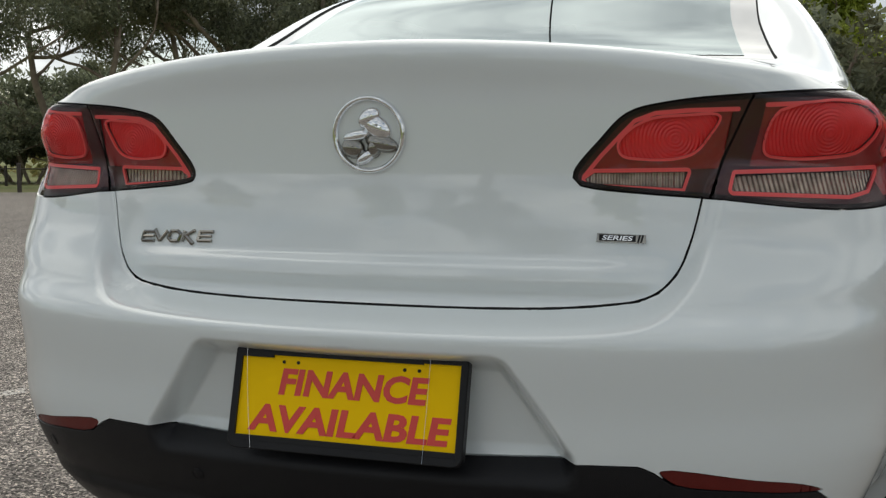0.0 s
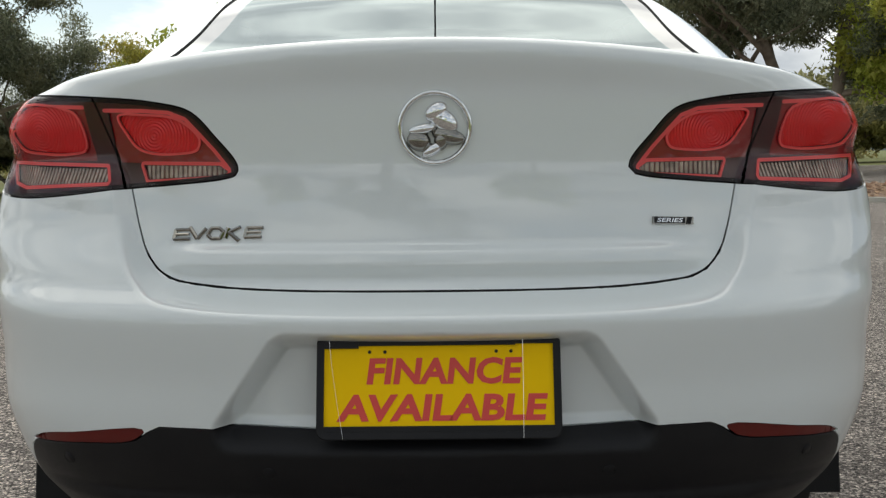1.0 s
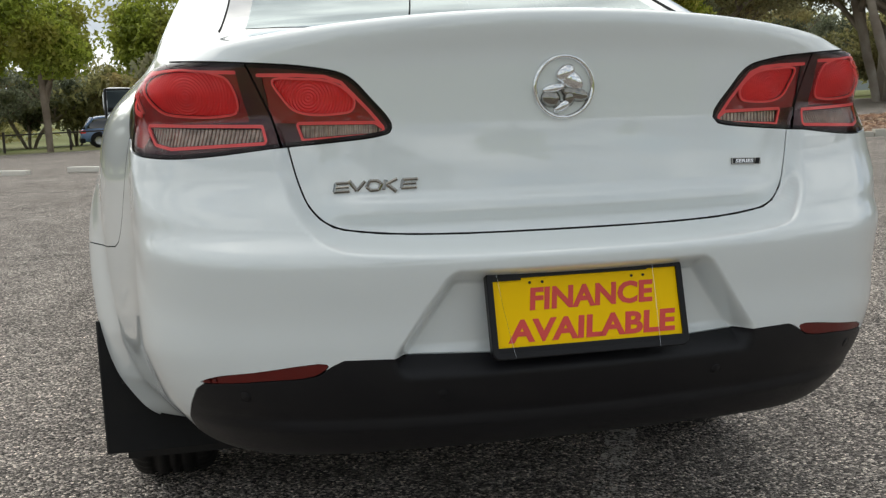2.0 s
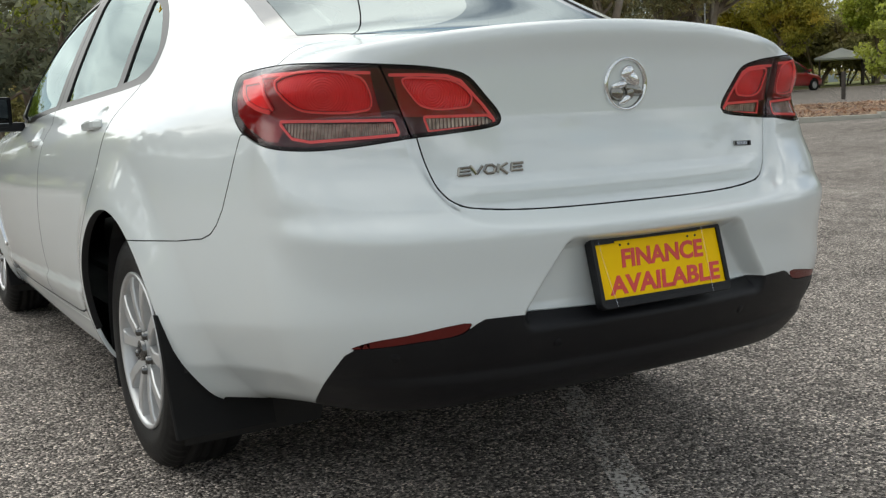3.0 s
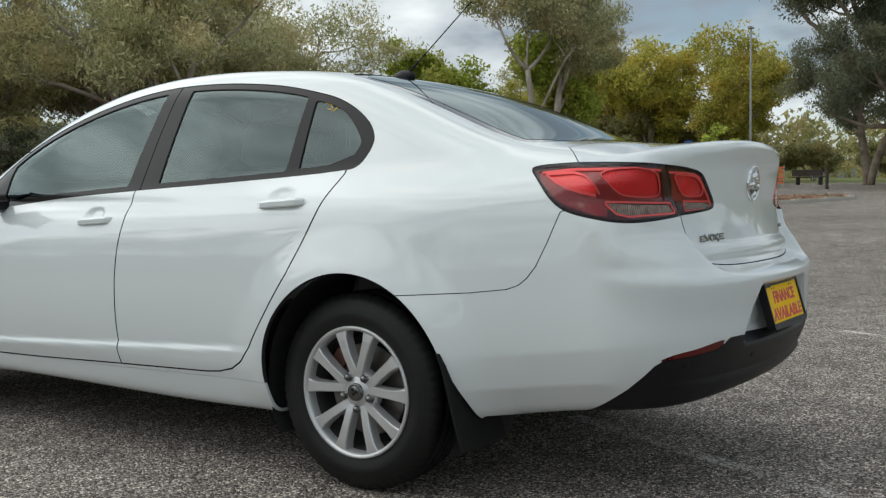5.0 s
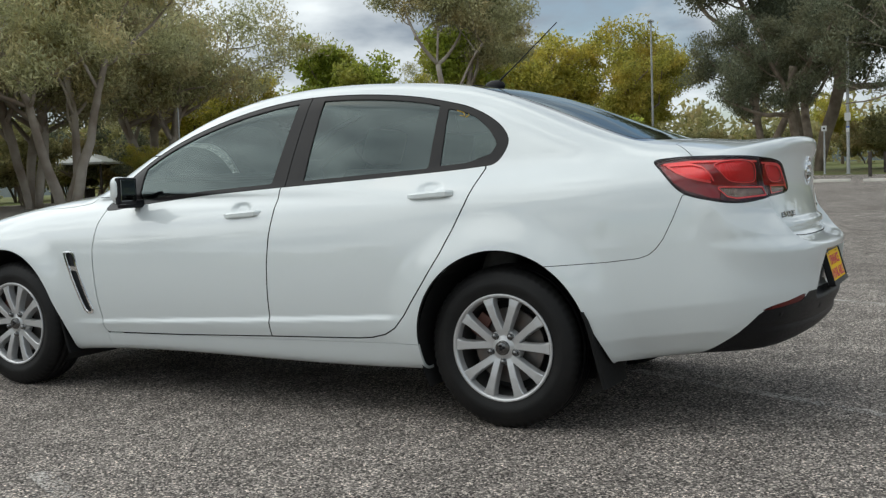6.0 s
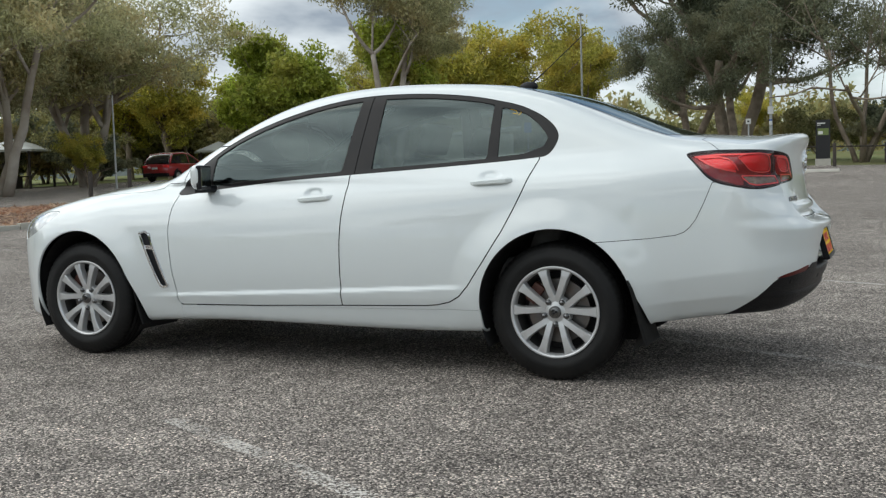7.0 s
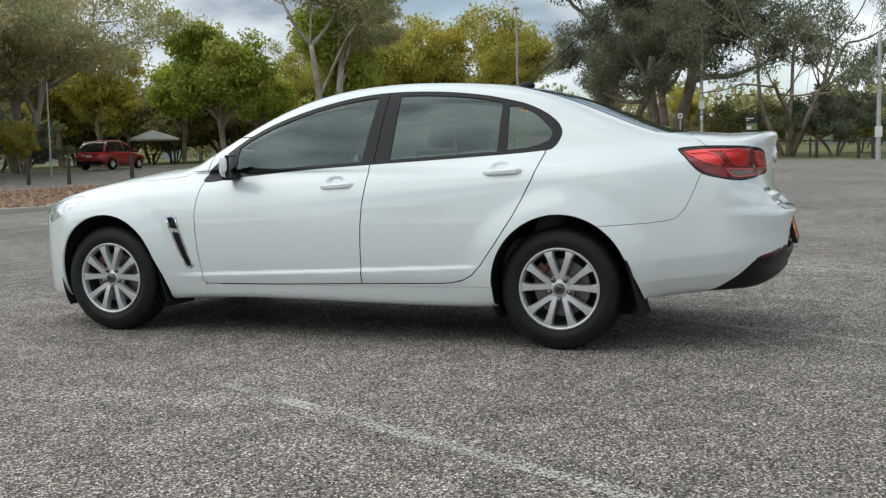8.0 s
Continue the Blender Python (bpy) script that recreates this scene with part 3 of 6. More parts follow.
def finer(net, rounds=1):
    v, t = net
    for _ in range(rounds):
        e = np.sort(np.concatenate([t[:, [0, 1]], t[:, [1, 2]], t[:, [2, 0]]]), 1)
        u, inv = np.unique(e, axis=0, return_inverse=True)
        inv = inv.ravel()
        m, n = inv.reshape(3, -1) + len(v), None
        v = np.concatenate([v, v[u].mean(1)])
        t = np.concatenate([np.stack([t[:, 0], m[0], m[2]], 1), np.stack([m[0], t[:, 1], m[1]], 1), np.stack([m[2], m[1], t[:, 2]], 1), np.stack(list(m), 1)])
    return v, t


def lift(net, f, gap=0.003):
    """Cuts a panel out of a net, with a shut line round it."""
    got, rest = split(net[0], net[1], lambda x, y, z: f(x, y, z) - gap)
    if gap:
        rest = split(*rest, lambda x, y, z: f(x, y, z) + gap)[1]
    return got, rest


net = skin((-1.008, -1.314, 0.15), (1.0079, 3.87, 1.56), 0.0126)
# wheel arches: round above, straight-sided below, and wider behind
def arch(dy, z):
    back = np.where(dy < 0, np.maximum(-dy - 0.055 * (1 - step(0.25, 0.5, z)), 0), dy)
    return 0.396 - np.hypot(back * 1.04, np.maximum(z - 0.345, 0))


for yc in (-0.012, 2.905):
    net = lift(net, lambda x, y, z: np.minimum(arch(y - yc, z), np.abs(x) - 0.45), 0)[1]
# open underneath
net = lift(net, lambda x, y, z: np.minimum(np.minimum(0.29 - z, 0.79 - np.abs(x)), np.minimum(y + 0.6, 3.3 - y)), 0)[1]
# glasshouse
frames, net = lift(net, lambda x, y, z: np.minimum(np.minimum(DLO(y, z), np.abs(x) - 0.45), z - 0.9), 0.0012)
fglass, frames = lift(frames, lambda x, y, z: np.minimum(np.minimum(DLO(y, z) - 0.021, (y - 1.165) + 0.13 * (z - 1.03)), 2.0 - y), 0)
rglass, frames = lift(frames, lambda x, y, z: np.minimum(np.minimum(DLO(y, z) - 0.021, 0.99 - y - 0.03 * (z - 1.04)), y - 0.36), 0)
qglass, frames = lift(frames, lambda x, y, z: np.minimum(DLO(y, z) - 0.026 - 0.03 * (1 - step(0.03, 0.2, y)), 0.305 - y + 0.05 * (z - 1.08)), 0)
pillar_line = lambda x, y, z: y - (1.085 - 0.08 * (z - 1.03))
frames_front, frames = split(*frames, lambda x, y, z: pillar_line(x, y, z) - 0.0025)
frames = split(*frames, lambda x, y, z: -pillar_line(x, y, z) - 0.0025)[0]
backlight, net = lift(net, lambda x, y, z: np.minimum(np.minimum(BACKLIGHT(x, y), z - 1.10), 0.6 - y), 0.0015)
band, backlight = split(*backlight, lambda x, y, z: 0.03 + 0.028 * step(0.3, 0.5, np.abs(x)) - BACKLIGHT(x, y))
screen, net = lift(net, lambda x, y, z: np.minimum(np.minimum(SCREEN(x, y), z - 1.0), y - 1.2), 0.0015)
# lamps, boot lid, bumper
lamps, net = lift(net, lambda x, y, z: np.minimum(LAMP(-y - np.abs(x), z), -0.4 - y), 0.0015)
lid, net = lift(net, lambda x, y, z: np.maximum(np.minimum(LID(x, z), -0.88 - y), np.minimum(LIDTOP(x, y), z - 1.071)), 0.0016)
bumper, net = lift(net, lambda x, y, z: BUMPER(y, z), 0.0015)
refl, bumper = lift(bumper, lambda x, y, z: np.minimum(REFLECTOR(-y - np.abs(x), z), -0.6 - y), 0.001)
valance, bumper = lift(bumper, lambda x, y, z: np.minimum(VALANCE(-y - np.abs(x), z), -0.6 - y), 0.001)
# doors, bonnet, wings
rdoor, net = lift(net, lambda x, y, z: np.minimum(REARDOOR(y, z), np.abs(x) - 0.6))
fdoor, net = lift(net, lambda x, y, z: np.minimum(FRONTDOOR(y, z), np.abs(x) - 0.6))
hood, net = lift(net, lambda x, y, z: np.minimum(HOOD(x, y), z - 0.72))
head, net = lift(net, lambda x, y, z: np.minimum(HEADLAMP(y, z), np.abs(x) - 0.45), 0.0015)
nose, net = lift(net, lambda x, y, z: np.minimum(y - 3.3, 0.74 - z), 0.0015)
wing, net = lift(net, lambda x, y, z: np.minimum(np.minimum(y - 2.2, np.abs(x) - 0.5), 1.0 - z), 0.0015)
sill, net = lift(net, lambda x, y, z: np.minimum(np.minimum(0.317 + 0.012 * (2.2 - y) - z, y - 0.2), np.abs(x) - 0.6), 0.0012)
# wing vents: chrome surround with a black slot
VENT = polygon([(2.447, 0.728), (2.405, 0.735), (2.375, 0.722), (2.27, 0.435), (2.277, 0.421), (2.31, 0.418), (2.327, 0.43)])
vent, wing = lift(wing, lambda x, y, z: VENT(y, z) + 0.004, 0.001)
panel("body_shell", net, PAINT, lip=0.02, shade_lip=True)
lid = finer(lid)
lid = (settle(lid[0], 2)[0], lid[1])
# the bumper is netted more finely round its recess
cen = bumper[0][bumper[1]].mean(1)
inset = (np.abs(cen[:, 0]) < 0.39) & (np.abs(cen[:, 0]) > 0.15 - 3 * np.clip(cen[:, 2] - 0.66, 0, 1)) & (cen[:, 2] > 0.52) & (cen[:, 2] < 0.73) & (cen[:, 1] < -0.9)
pa, pb = finer(tidy(bumper[0], bumper[1][inset]), 2), finer(tidy(bumper[0], bumper[1][~inset]))
bumper = (settle(np.concatenate([pa[0], pb[0]]), 2)[0], np.concatenate([pa[1], pb[1] + len(pa[0])]))
panel("boot_lid", lid, PAINT, lip=0.018, shade_lip=True)
panel("rear_bumper", bumper, PAINT)
panel("lower_valance", valance, BLACK, label="black textured plastic lower bumper")
panel("bonnet", hood, PAINT)
panel("front_bumper", nose, PAINT)
windscreen = panel("windscreen", screen, GLASS, lip=0, sink=0.003)
rear_window = panel("rear_window", backlight, REARGLASS, lip=0, sink=0.003, label="dark tinted rear window glass")
panel("window_border", band, FRIT, rear_window, sink=0.004, lip=0)
for i in (0, 1):
    rd = panel("rear_door", halves(rdoor)[i], PAINT, lip=0.018, shade_lip=True)
    fd = panel("front_door", halves(fdoor)[i], PAINT, lip=0.018, shade_lip=True)
    panel("front_wing", halves(wing)[i], PAINT)
    panel("side_skirt", halves(sill)[i], PAINT)
    panel("window_frame", halves(frames)[i], TRIM, lip=0.015, sink=0.002, label="satin black side window frame", shade_lip=True)
    panel("window_frame", halves(frames_front)[i], TRIM, lip=0.015, sink=0.002, label="satin black side window frame", shade_lip=True)
    for nm, g in (("front_side_glass", fglass), ("rear_side_glass", rglass), ("quarter_glass", qglass)):
        panel(nm, halves(g)[i], GLASS, lip=0, sink=0.007)
    panel("reflector", halves(refl)[i], REFLECT, label="red bumper reflector strip", sink=0.002)
    panel("headlamp", halves(head)[i], HEADCLEAR, sink=0.002)
    vp = finer(halves(vent)[i], 2)
    slot, rim = split(*vp, lambda x, y, z: VENT(y, z) - 0.008)
    vt = panel("wing_vent", rim, CHROME, sink=-0.005, lip=0.012, label="chrome wing vent with black slot")
    bar, slot = split(*slot, lambda x, y, z: 0.011 - np.abs(z - 0.645 - 0.1 * (y - 2.38)))
    panel("slot", slot, BLACK, vt, sink=0.01, lip=0)
    panel("chrome_bar", bar, CHROME, vt, sink=0.0, lip=0.01)


# tail lamps: black surround, red light guides round a bowl, a clear ribbed strip below, all behind a clear lens
def near(path, half):
    """Positive within half of an open line of points."""
    p = np.array(path, float)

    def value(u, v):
        best = np.full(np.shape(u), 1e9)
        for (ax, ay), (bx, by) in zip(p, p[1:]):
            ex, ey = bx - ax, by - ay
            t = np.clip(((u - ax) * ex + (v - ay) * ey) / (ex * ex + ey * ey), 0, 1)
            best = np.minimum(best, np.hypot(u - ax - t * ex, v - ay - t * ey))
        return half - best
    return value


BOWL_OUT = outline([(0.085, 1.052), (0.12, 1.012), (0.165, 0.988), (0.24, 0.979), (0.33, 0.979), (0.365, 0.986), (0.37, 1.005), (0.345, 1.05)], 5)
GUIDE_OUT = [near([(-0.105, 1.058), (0.0, 1.066), (0.2, 1.064), (0.37, 1.058)], 0.0035),
             near([(-0.095, 1.05), (-0.075, 1.028), (-0.04, 1.008), (0.005, 0.995), (0.06, 0.985)], 0.0045),
             near([(0.0, 1.056), (0.03, 1.045), (0.05, 1.02), (0.075, 0.99)], 0.0035), near([(-0.09, 1.054), (0.0, 1.057)], 0.004)]
CLEAR_OUT = polygon([(0.105, 0.962), (0.425, 0.956), (0.44, 0.933), (0.2, 0.926), (0.145, 0.934)])
CLAW = polygon([(-0.095, 1.052), (0.0, 1.055), (0.045, 1.03), (0.065, 0.99), (0.0, 0.998), (-0.06, 1.02)])
BOWL_IN = outline([(0.455, 1.041), (0.475, 1.01), (0.497, 0.989), (0.53, 0.979), (0.595, 0.978), (0.63, 0.984), (0.637, 1.0), (0.62, 1.02), (0.585, 1.037), (0.52, 1.043)], 5)
GUIDE_IN = [near([(0.422, 1.052), (0.515, 1.05), (0.575, 1.046), (0.61, 1.035), (0.635, 1.012), (0.665, 0.983), (0.693, 0.952)], 0.0034)]
CLEAR_IN = polygon([(0.512, 0.959), (0.675, 0.957), (0.69, 0.948), (0.684, 0.943), (0.522, 0.936)])

CELL_IN = polygon([(0.43, 1.054), (0.515, 1.052), (0.577, 1.048), (0.612, 1.037), (0.637, 1.014), (0.667, 0.985), (0.69, 0.958), (0.5, 0.963), (0.447, 0.965), (0.44, 1.0)])
CELL_OUT = polygon([(0.372, 1.062), (0.2, 1.067), (0.0, 1.07), (-0.12, 1.062), (-0.125, 1.035), (-0.095, 0.985), (-0.05, 0.957), (0.05, 0.928), (0.1, 0.924), (0.125, 0.968), (0.395, 0.968), (0.385, 1.0)])


def lamp_unit(name, net, bowl, guides, clear, bowl_material, cell, claw=None):
    unit = panel(name, net, LENS, label="red tail lamp in a black surround behind a clear lens", lip=0)
    net = finer(net, 2)
    inner, border = split(*net, lambda x, y, z: LAMP(-y - np.abs(x), z) - 0.008)
    panel("surround", border, LAMPBLACK, unit, sink=0.0015, lip=0.01)
    q = lambda f: (lambda x, y, z: f(-y - np.abs(x), z))
    ring, inner = split(*inner, q(lambda u, v: 0.002 - np.abs(bowl(u, v))))
    panel("bowl_ring", ring, REDTUBE, unit, sink=0.002, lip=0.004)
    dish, inner = split(*inner, q(bowl))
    panel("reflector_bowl", dish, bowl_material, unit, sink=0.009, lip=0)
    for g in guides:
        line, inner = split(*inner, q(g))
        panel("light_guide", line, REDTUBE, unit, sink=0.002, lip=0.004)
    ring, inner = split(*inner, q(lambda u, v: 0.003 - np.abs(clear(u, v) + 0.004)))
    panel("light_guide", ring, REDTUBE, unit, sink=0.002, lip=0.004)
    strip, inner = split(*inner, q(clear))
    panel("reversing_strip", strip, CLEARLAMP, unit, sink=0.008, lip=0, label="clear ribbed reversing lamp")
    if claw:
        cl, inner = split(*inner, q(claw))
        panel("side_reflector", cl, REDLENS, unit, sink=0.008, lip=0)
    bed, inner = split(*inner, q(cell))
    panel("lamp_bed", bed, REDDARK, unit, sink=0.007, lip=0)
    panel("smoked_border", inner, SMOKERED, unit, sink=0.003, lip=0)


outer, inner = split(*lamps, lambda x, y, z: (0.395 + 0.52 * (1.075 - z)) - (-y - np.abs(x)))
outer = split(*outer, lambda x, y, z: (0.3925 + 0.52 * (1.075 - z)) - (-y - np.abs(x)))[0]
inner = split(*inner, lambda x, y, z: (0.3975 + 0.52 * (1.075 - z)) - (-y - np.abs(x)))[1]
for i in (0, 1):
    lamp_unit("tail_lamp", halves(outer)[i], BOWL_OUT, GUIDE_OUT, CLEAR_OUT, BOWLOUTER, CELL_OUT, CLAW)
    lamp_unit("boot_lamp", halves(inner)[i], BOWL_IN, GUIDE_IN, CLEAR_IN, BOWLINNER, CELL_IN)

# dark lining added behind every sheet, its colour shading the gaps, with the windows left open
liner = skin((-1.008, -1.314, 0.15), (1.0079, 3.87, 1.56), 0.036)
for f in (lambda x, y, z: np.minimum(np.minimum(DLO(y, z) - 0.02, np.abs(x) - 0.45), z - 0.9),
          lambda x, y, z: np.minimum(np.minimum(BACKLIGHT(x, y) - 0.045, z - 1.10), 0.6 - y),
          lambda x, y, z: np.minimum(np.minimum(SCREEN(x, y) - 0.02, z - 1.0), y - 1.2)):
    liner = split(*liner, f)[1]
for yc in (-0.012, 2.905):
    liner = split(*liner, lambda x, y, z: np.minimum(arch(y - yc, z) + 0.008, np.abs(x) - 0.45))[1]
rear_liner, liner = split(*liner, lambda x, y, z: np.minimum(-0.9 - y, 0.95 - z))
rear_liner = split(*rear_liner, lambda x, y, z: np.minimum(0.42 - np.abs(x), np.minimum(z - 0.5, 0.79 - z)))[1]
lining = panel("lining", liner, DARK, sink=0.015, lip=0, label="dark inner lining that also blackens the panel gaps")
panel("rear_lining", rear_liner, DARK, lining, sink=0.06, lip=0)

# underbody, arch liners, mud flaps
bm = bmesh.new()
box(bm, -0.6, 0.6, -0.42, 3.45, 0.25, 0.36, 0.03)
box(bm, -0.78, 0.78, 0.45, 2.4, 0.235, 0.33, 0.02)
part("underbody", bm, DARK, sedan)
bm = bmesh.new()
tube(bm, [(-0.3, -0.1, 0.33), (-0.3, -0.5, 0.37)], 0.03, 10)
part("exhaust", bm, STEEL, sedan)
for sx in (-1, 1):
    for yc in (-0.012, 2.905):
        bm = bmesh.new()
        prof = [bm.verts.new((sx * xx, yc + 0.405 * math.cos(a), 0.347 + 0.40 * math.sin(a))) for xx in (0.5, 0.875 if yc < 1 else 0.85) for a in np.linspace(-0.5, math.pi + 0.5, 30)]
        for k in range(29):
            bm.faces.new((prof[k], prof[k + 1], prof[k + 31], prof[k + 30]))
        bm.faces.new([prof[k] for k in range(30)])
        part("arch_liner", bm, DARK, sedan)
        bm = bmesh.new()
        out, inner_edge, back_by = (0.928, 0.66, 0.352) if yc < 1 else (0.905, 0.8, 0.338)
        rows = []
        for k in np.linspace(0, 1, 9):
            z = 0.5 - 0.30 * k
            y = yc - (back_by + 0.072 * k ** 0.7 + 0.012 * k ** 4)
            o = out - 0.012 * k
            rows.append([bm.verts.new((sx * x, y + dy, z)) for x, dy in ((inner_edge, 0.006), (o - 0.004, 0.006), (o, 0.002), (o, -0.004), (o - 0.004, -0.008), (inner_edge, -0.008))])
        for a, b in zip(rows, rows[1:]):
            for q in range(6):
                bm.faces.new((a[q], a[(q + 1) % 6], b[(q + 1) % 6], b[q]))
        bm.faces.new(rows[0])
        bm.faces.new(rows[-1][::-1])
        part("mud_flap", bm, FLAP, sedan, "black rubber mud flap")

# wheels
def wheel(at, side):
    w = part("wheel", bmesh.new(), RUBBER, sedan)
    w.location = at
    outer_half = [(0.205, 0.088), (0.222, 0.103), (0.232, 0.107), (0.25, 0.112), (0.268, 0.1155), (0.27, 0.1145), (0.288, 0.1145), (0.291, 0.1125), (0.306, 0.108), (0.318, 0.1), (0.327, 0.09)]
    tread = [(0.333, 0.078), (0.3345, 0.058), (0.327, 0.057), (0.327, 0.047), (0.3355, 0.046), (0.336, 0.02), (0.328, 0.019), (0.328, 0.009), (0.336, 0.008)]
    half = outer_half + tread
    prof = half + [(r, -h) for r, h in half[::-1]]
    n = 180
    vs, fs = lathe(prof, n)
    k = len(prof)
    for i in range(n):
        if i % 3 == 0:
            for j in (9, 10, 11, k - 12, k - 11, k - 10):
                x, y, z = vs[i * k + j]
                vs[i * k + j] = (x, y * 0.984, z * 0.984)
    mesh_part("tyre", vs, fs, RUBBER, w, smooth=True)
    s = side
    rimp = [(0.2225, 0.101), (0.2235, 0.108), (0.219, 0.1115), (0.211, 0.108), (0.206, 0.098), (0.203, 0.07), (0.195, 0.03), (0.19, -0.05), (0.2, -0.1), (0.222, -0.105)]
    vs, fs = lathe([(r, h * s) for r, h in rimp[:6]], 72)
    rim = mesh_part("rim", vs, fs, ALLOY, w, smooth=True)
    vs, fs = lathe([(r, h * s) for r, h in rimp[5:]], 48)
    mesh_part("barrel", vs, fs, BARREL, rim, smooth=True)
    bm = bmesh.new()
    for c in range(5):
        for d in (-1, 1):
            a = math.radians(90 + 72 * c + d * 16.8)
            ca, sa = math.cos(a), math.sin(a)
            rows = []
            for r, hw, x0, x1 in ((0.05, 0.016, 0.06, 0.093), (0.08, 0.0155, 0.065, 0.099), (0.13, 0.0155, 0.067, 0.105), (0.18, 0.0185, 0.068, 0.106), (0.207, 0.025, 0.066, 0.1035)):
                ring = []
                for u, x in ((-hw * 1.15, x0), (-hw, x1 - 0.004), (-hw * 0.82, x1), (hw * 0.82, x1), (hw, x1 - 0.004), (hw * 1.15, x0)):
                    off = d * -0.010 * (1 - min((r - 0.04) / 0.12, 1))
                    ring.append(bm.verts.new((x * s, r * ca - (u + off) * sa, r * sa + (u + off) * ca)))
                rows.append(ring)
            for p0, p1 in zip(rows, rows[1:]):
                for q in range(6):
                    bm.faces.new((p0[q], p0[(q + 1) % 6], p1[(q + 1) % 6], p1[q]))
            bm.faces.new(rows[0])
            bm.faces.new(rows[-1][::-1])
    part("spokes", bm, ALLOY, rim)
    vs, fs = lathe([(0.0001, 0.096 * s), (0.03, 0.096 * s), (0.036, 0.092 * s), (0.066, 0.092 * s), (0.073, 0.088 * s), (0.078, 0.05 * s)], 40)
    mesh_part("hub", vs, fs, ALLOY, rim, smooth=True)
    vs, fs = lathe([(0.0001, 0.109 * s), (0.02, 0.1085 * s), (0.023, 0.1065 * s), (0.026, 0.1075 * s), (0.029, 0.107 * s), (0.031, 0.092 * s)], 32)
    cap = mesh_part("centre_cap", vs, fs, NUT, rim, smooth=True)
    bm = bmesh.new()
    for u, v in ((-0.008, 0.003), (0.004, -0.004), (0.006, 0.009)):
        bmesh.ops.create_uvsphere(bm, u_segments=10, v_segments=6, radius=1, matrix=Matrix.Translation((0.1085 * s, u, v)) @ Matrix.Diagonal((0.003, 0.008, 0.0065, 1)))
    part("cap_mark", bm, BLACK, rim)
    for c in range(5):
        a = math.radians(270 + 72 * c)
        vs, fs = lathe([(0.0001, 0.109 * s), (0.009, 0.107 * s), (0.0125, 0.102 * s), (0.0125, 0.0925 * s), (0.0165, 0.0925 * s)], 12)
        vs = [(x, y + 0.058 * math.cos(a), z + 0.058 * math.sin(a)) for x, y, z in vs]
        mesh_part("wheel_nut", vs, fs, NUT, rim, smooth=True)
    vs, fs = lathe([(0.07, 0.03 * s), (0.155, 0.03 * s), (0.157, 0.027 * s), (0.157, 0.012 * s), (0.07, 0.012 * s)], 48)
    mesh_part("brake_disc", vs, fs, STEEL, w, smooth=False)
    bm = bmesh.new()
    box(bm, min(0.05 * s, 0.0), max(0.05 * s, 0.0), -0.05, 0.05, 0.115, 0.175, 0.012, pose(0, 0, 0, -55, 0, 0))
    part("brake_caliper", bm, CALIPER, w)
    vs, fs = lathe([(0.0001, -0.02 * s), (0.19, -0.02 * s)], 32)
    mesh_part("backing_plate", vs, fs, DARK, w)


for sx in (-1, 1):
    for yc in (0.0, 2.915):
        wheel((0.765 * sx + (0.008 * sx if yc < 1 else 0), yc, 0.336), sx)


# door handles, mirrors, aerial, badges
def surface_x(y, z, sx=-1, x=0.93):
    p, n = settle(np.array([[sx * x, y, z]]), 8)
    return Vector(p[0]), Vector(n[0])


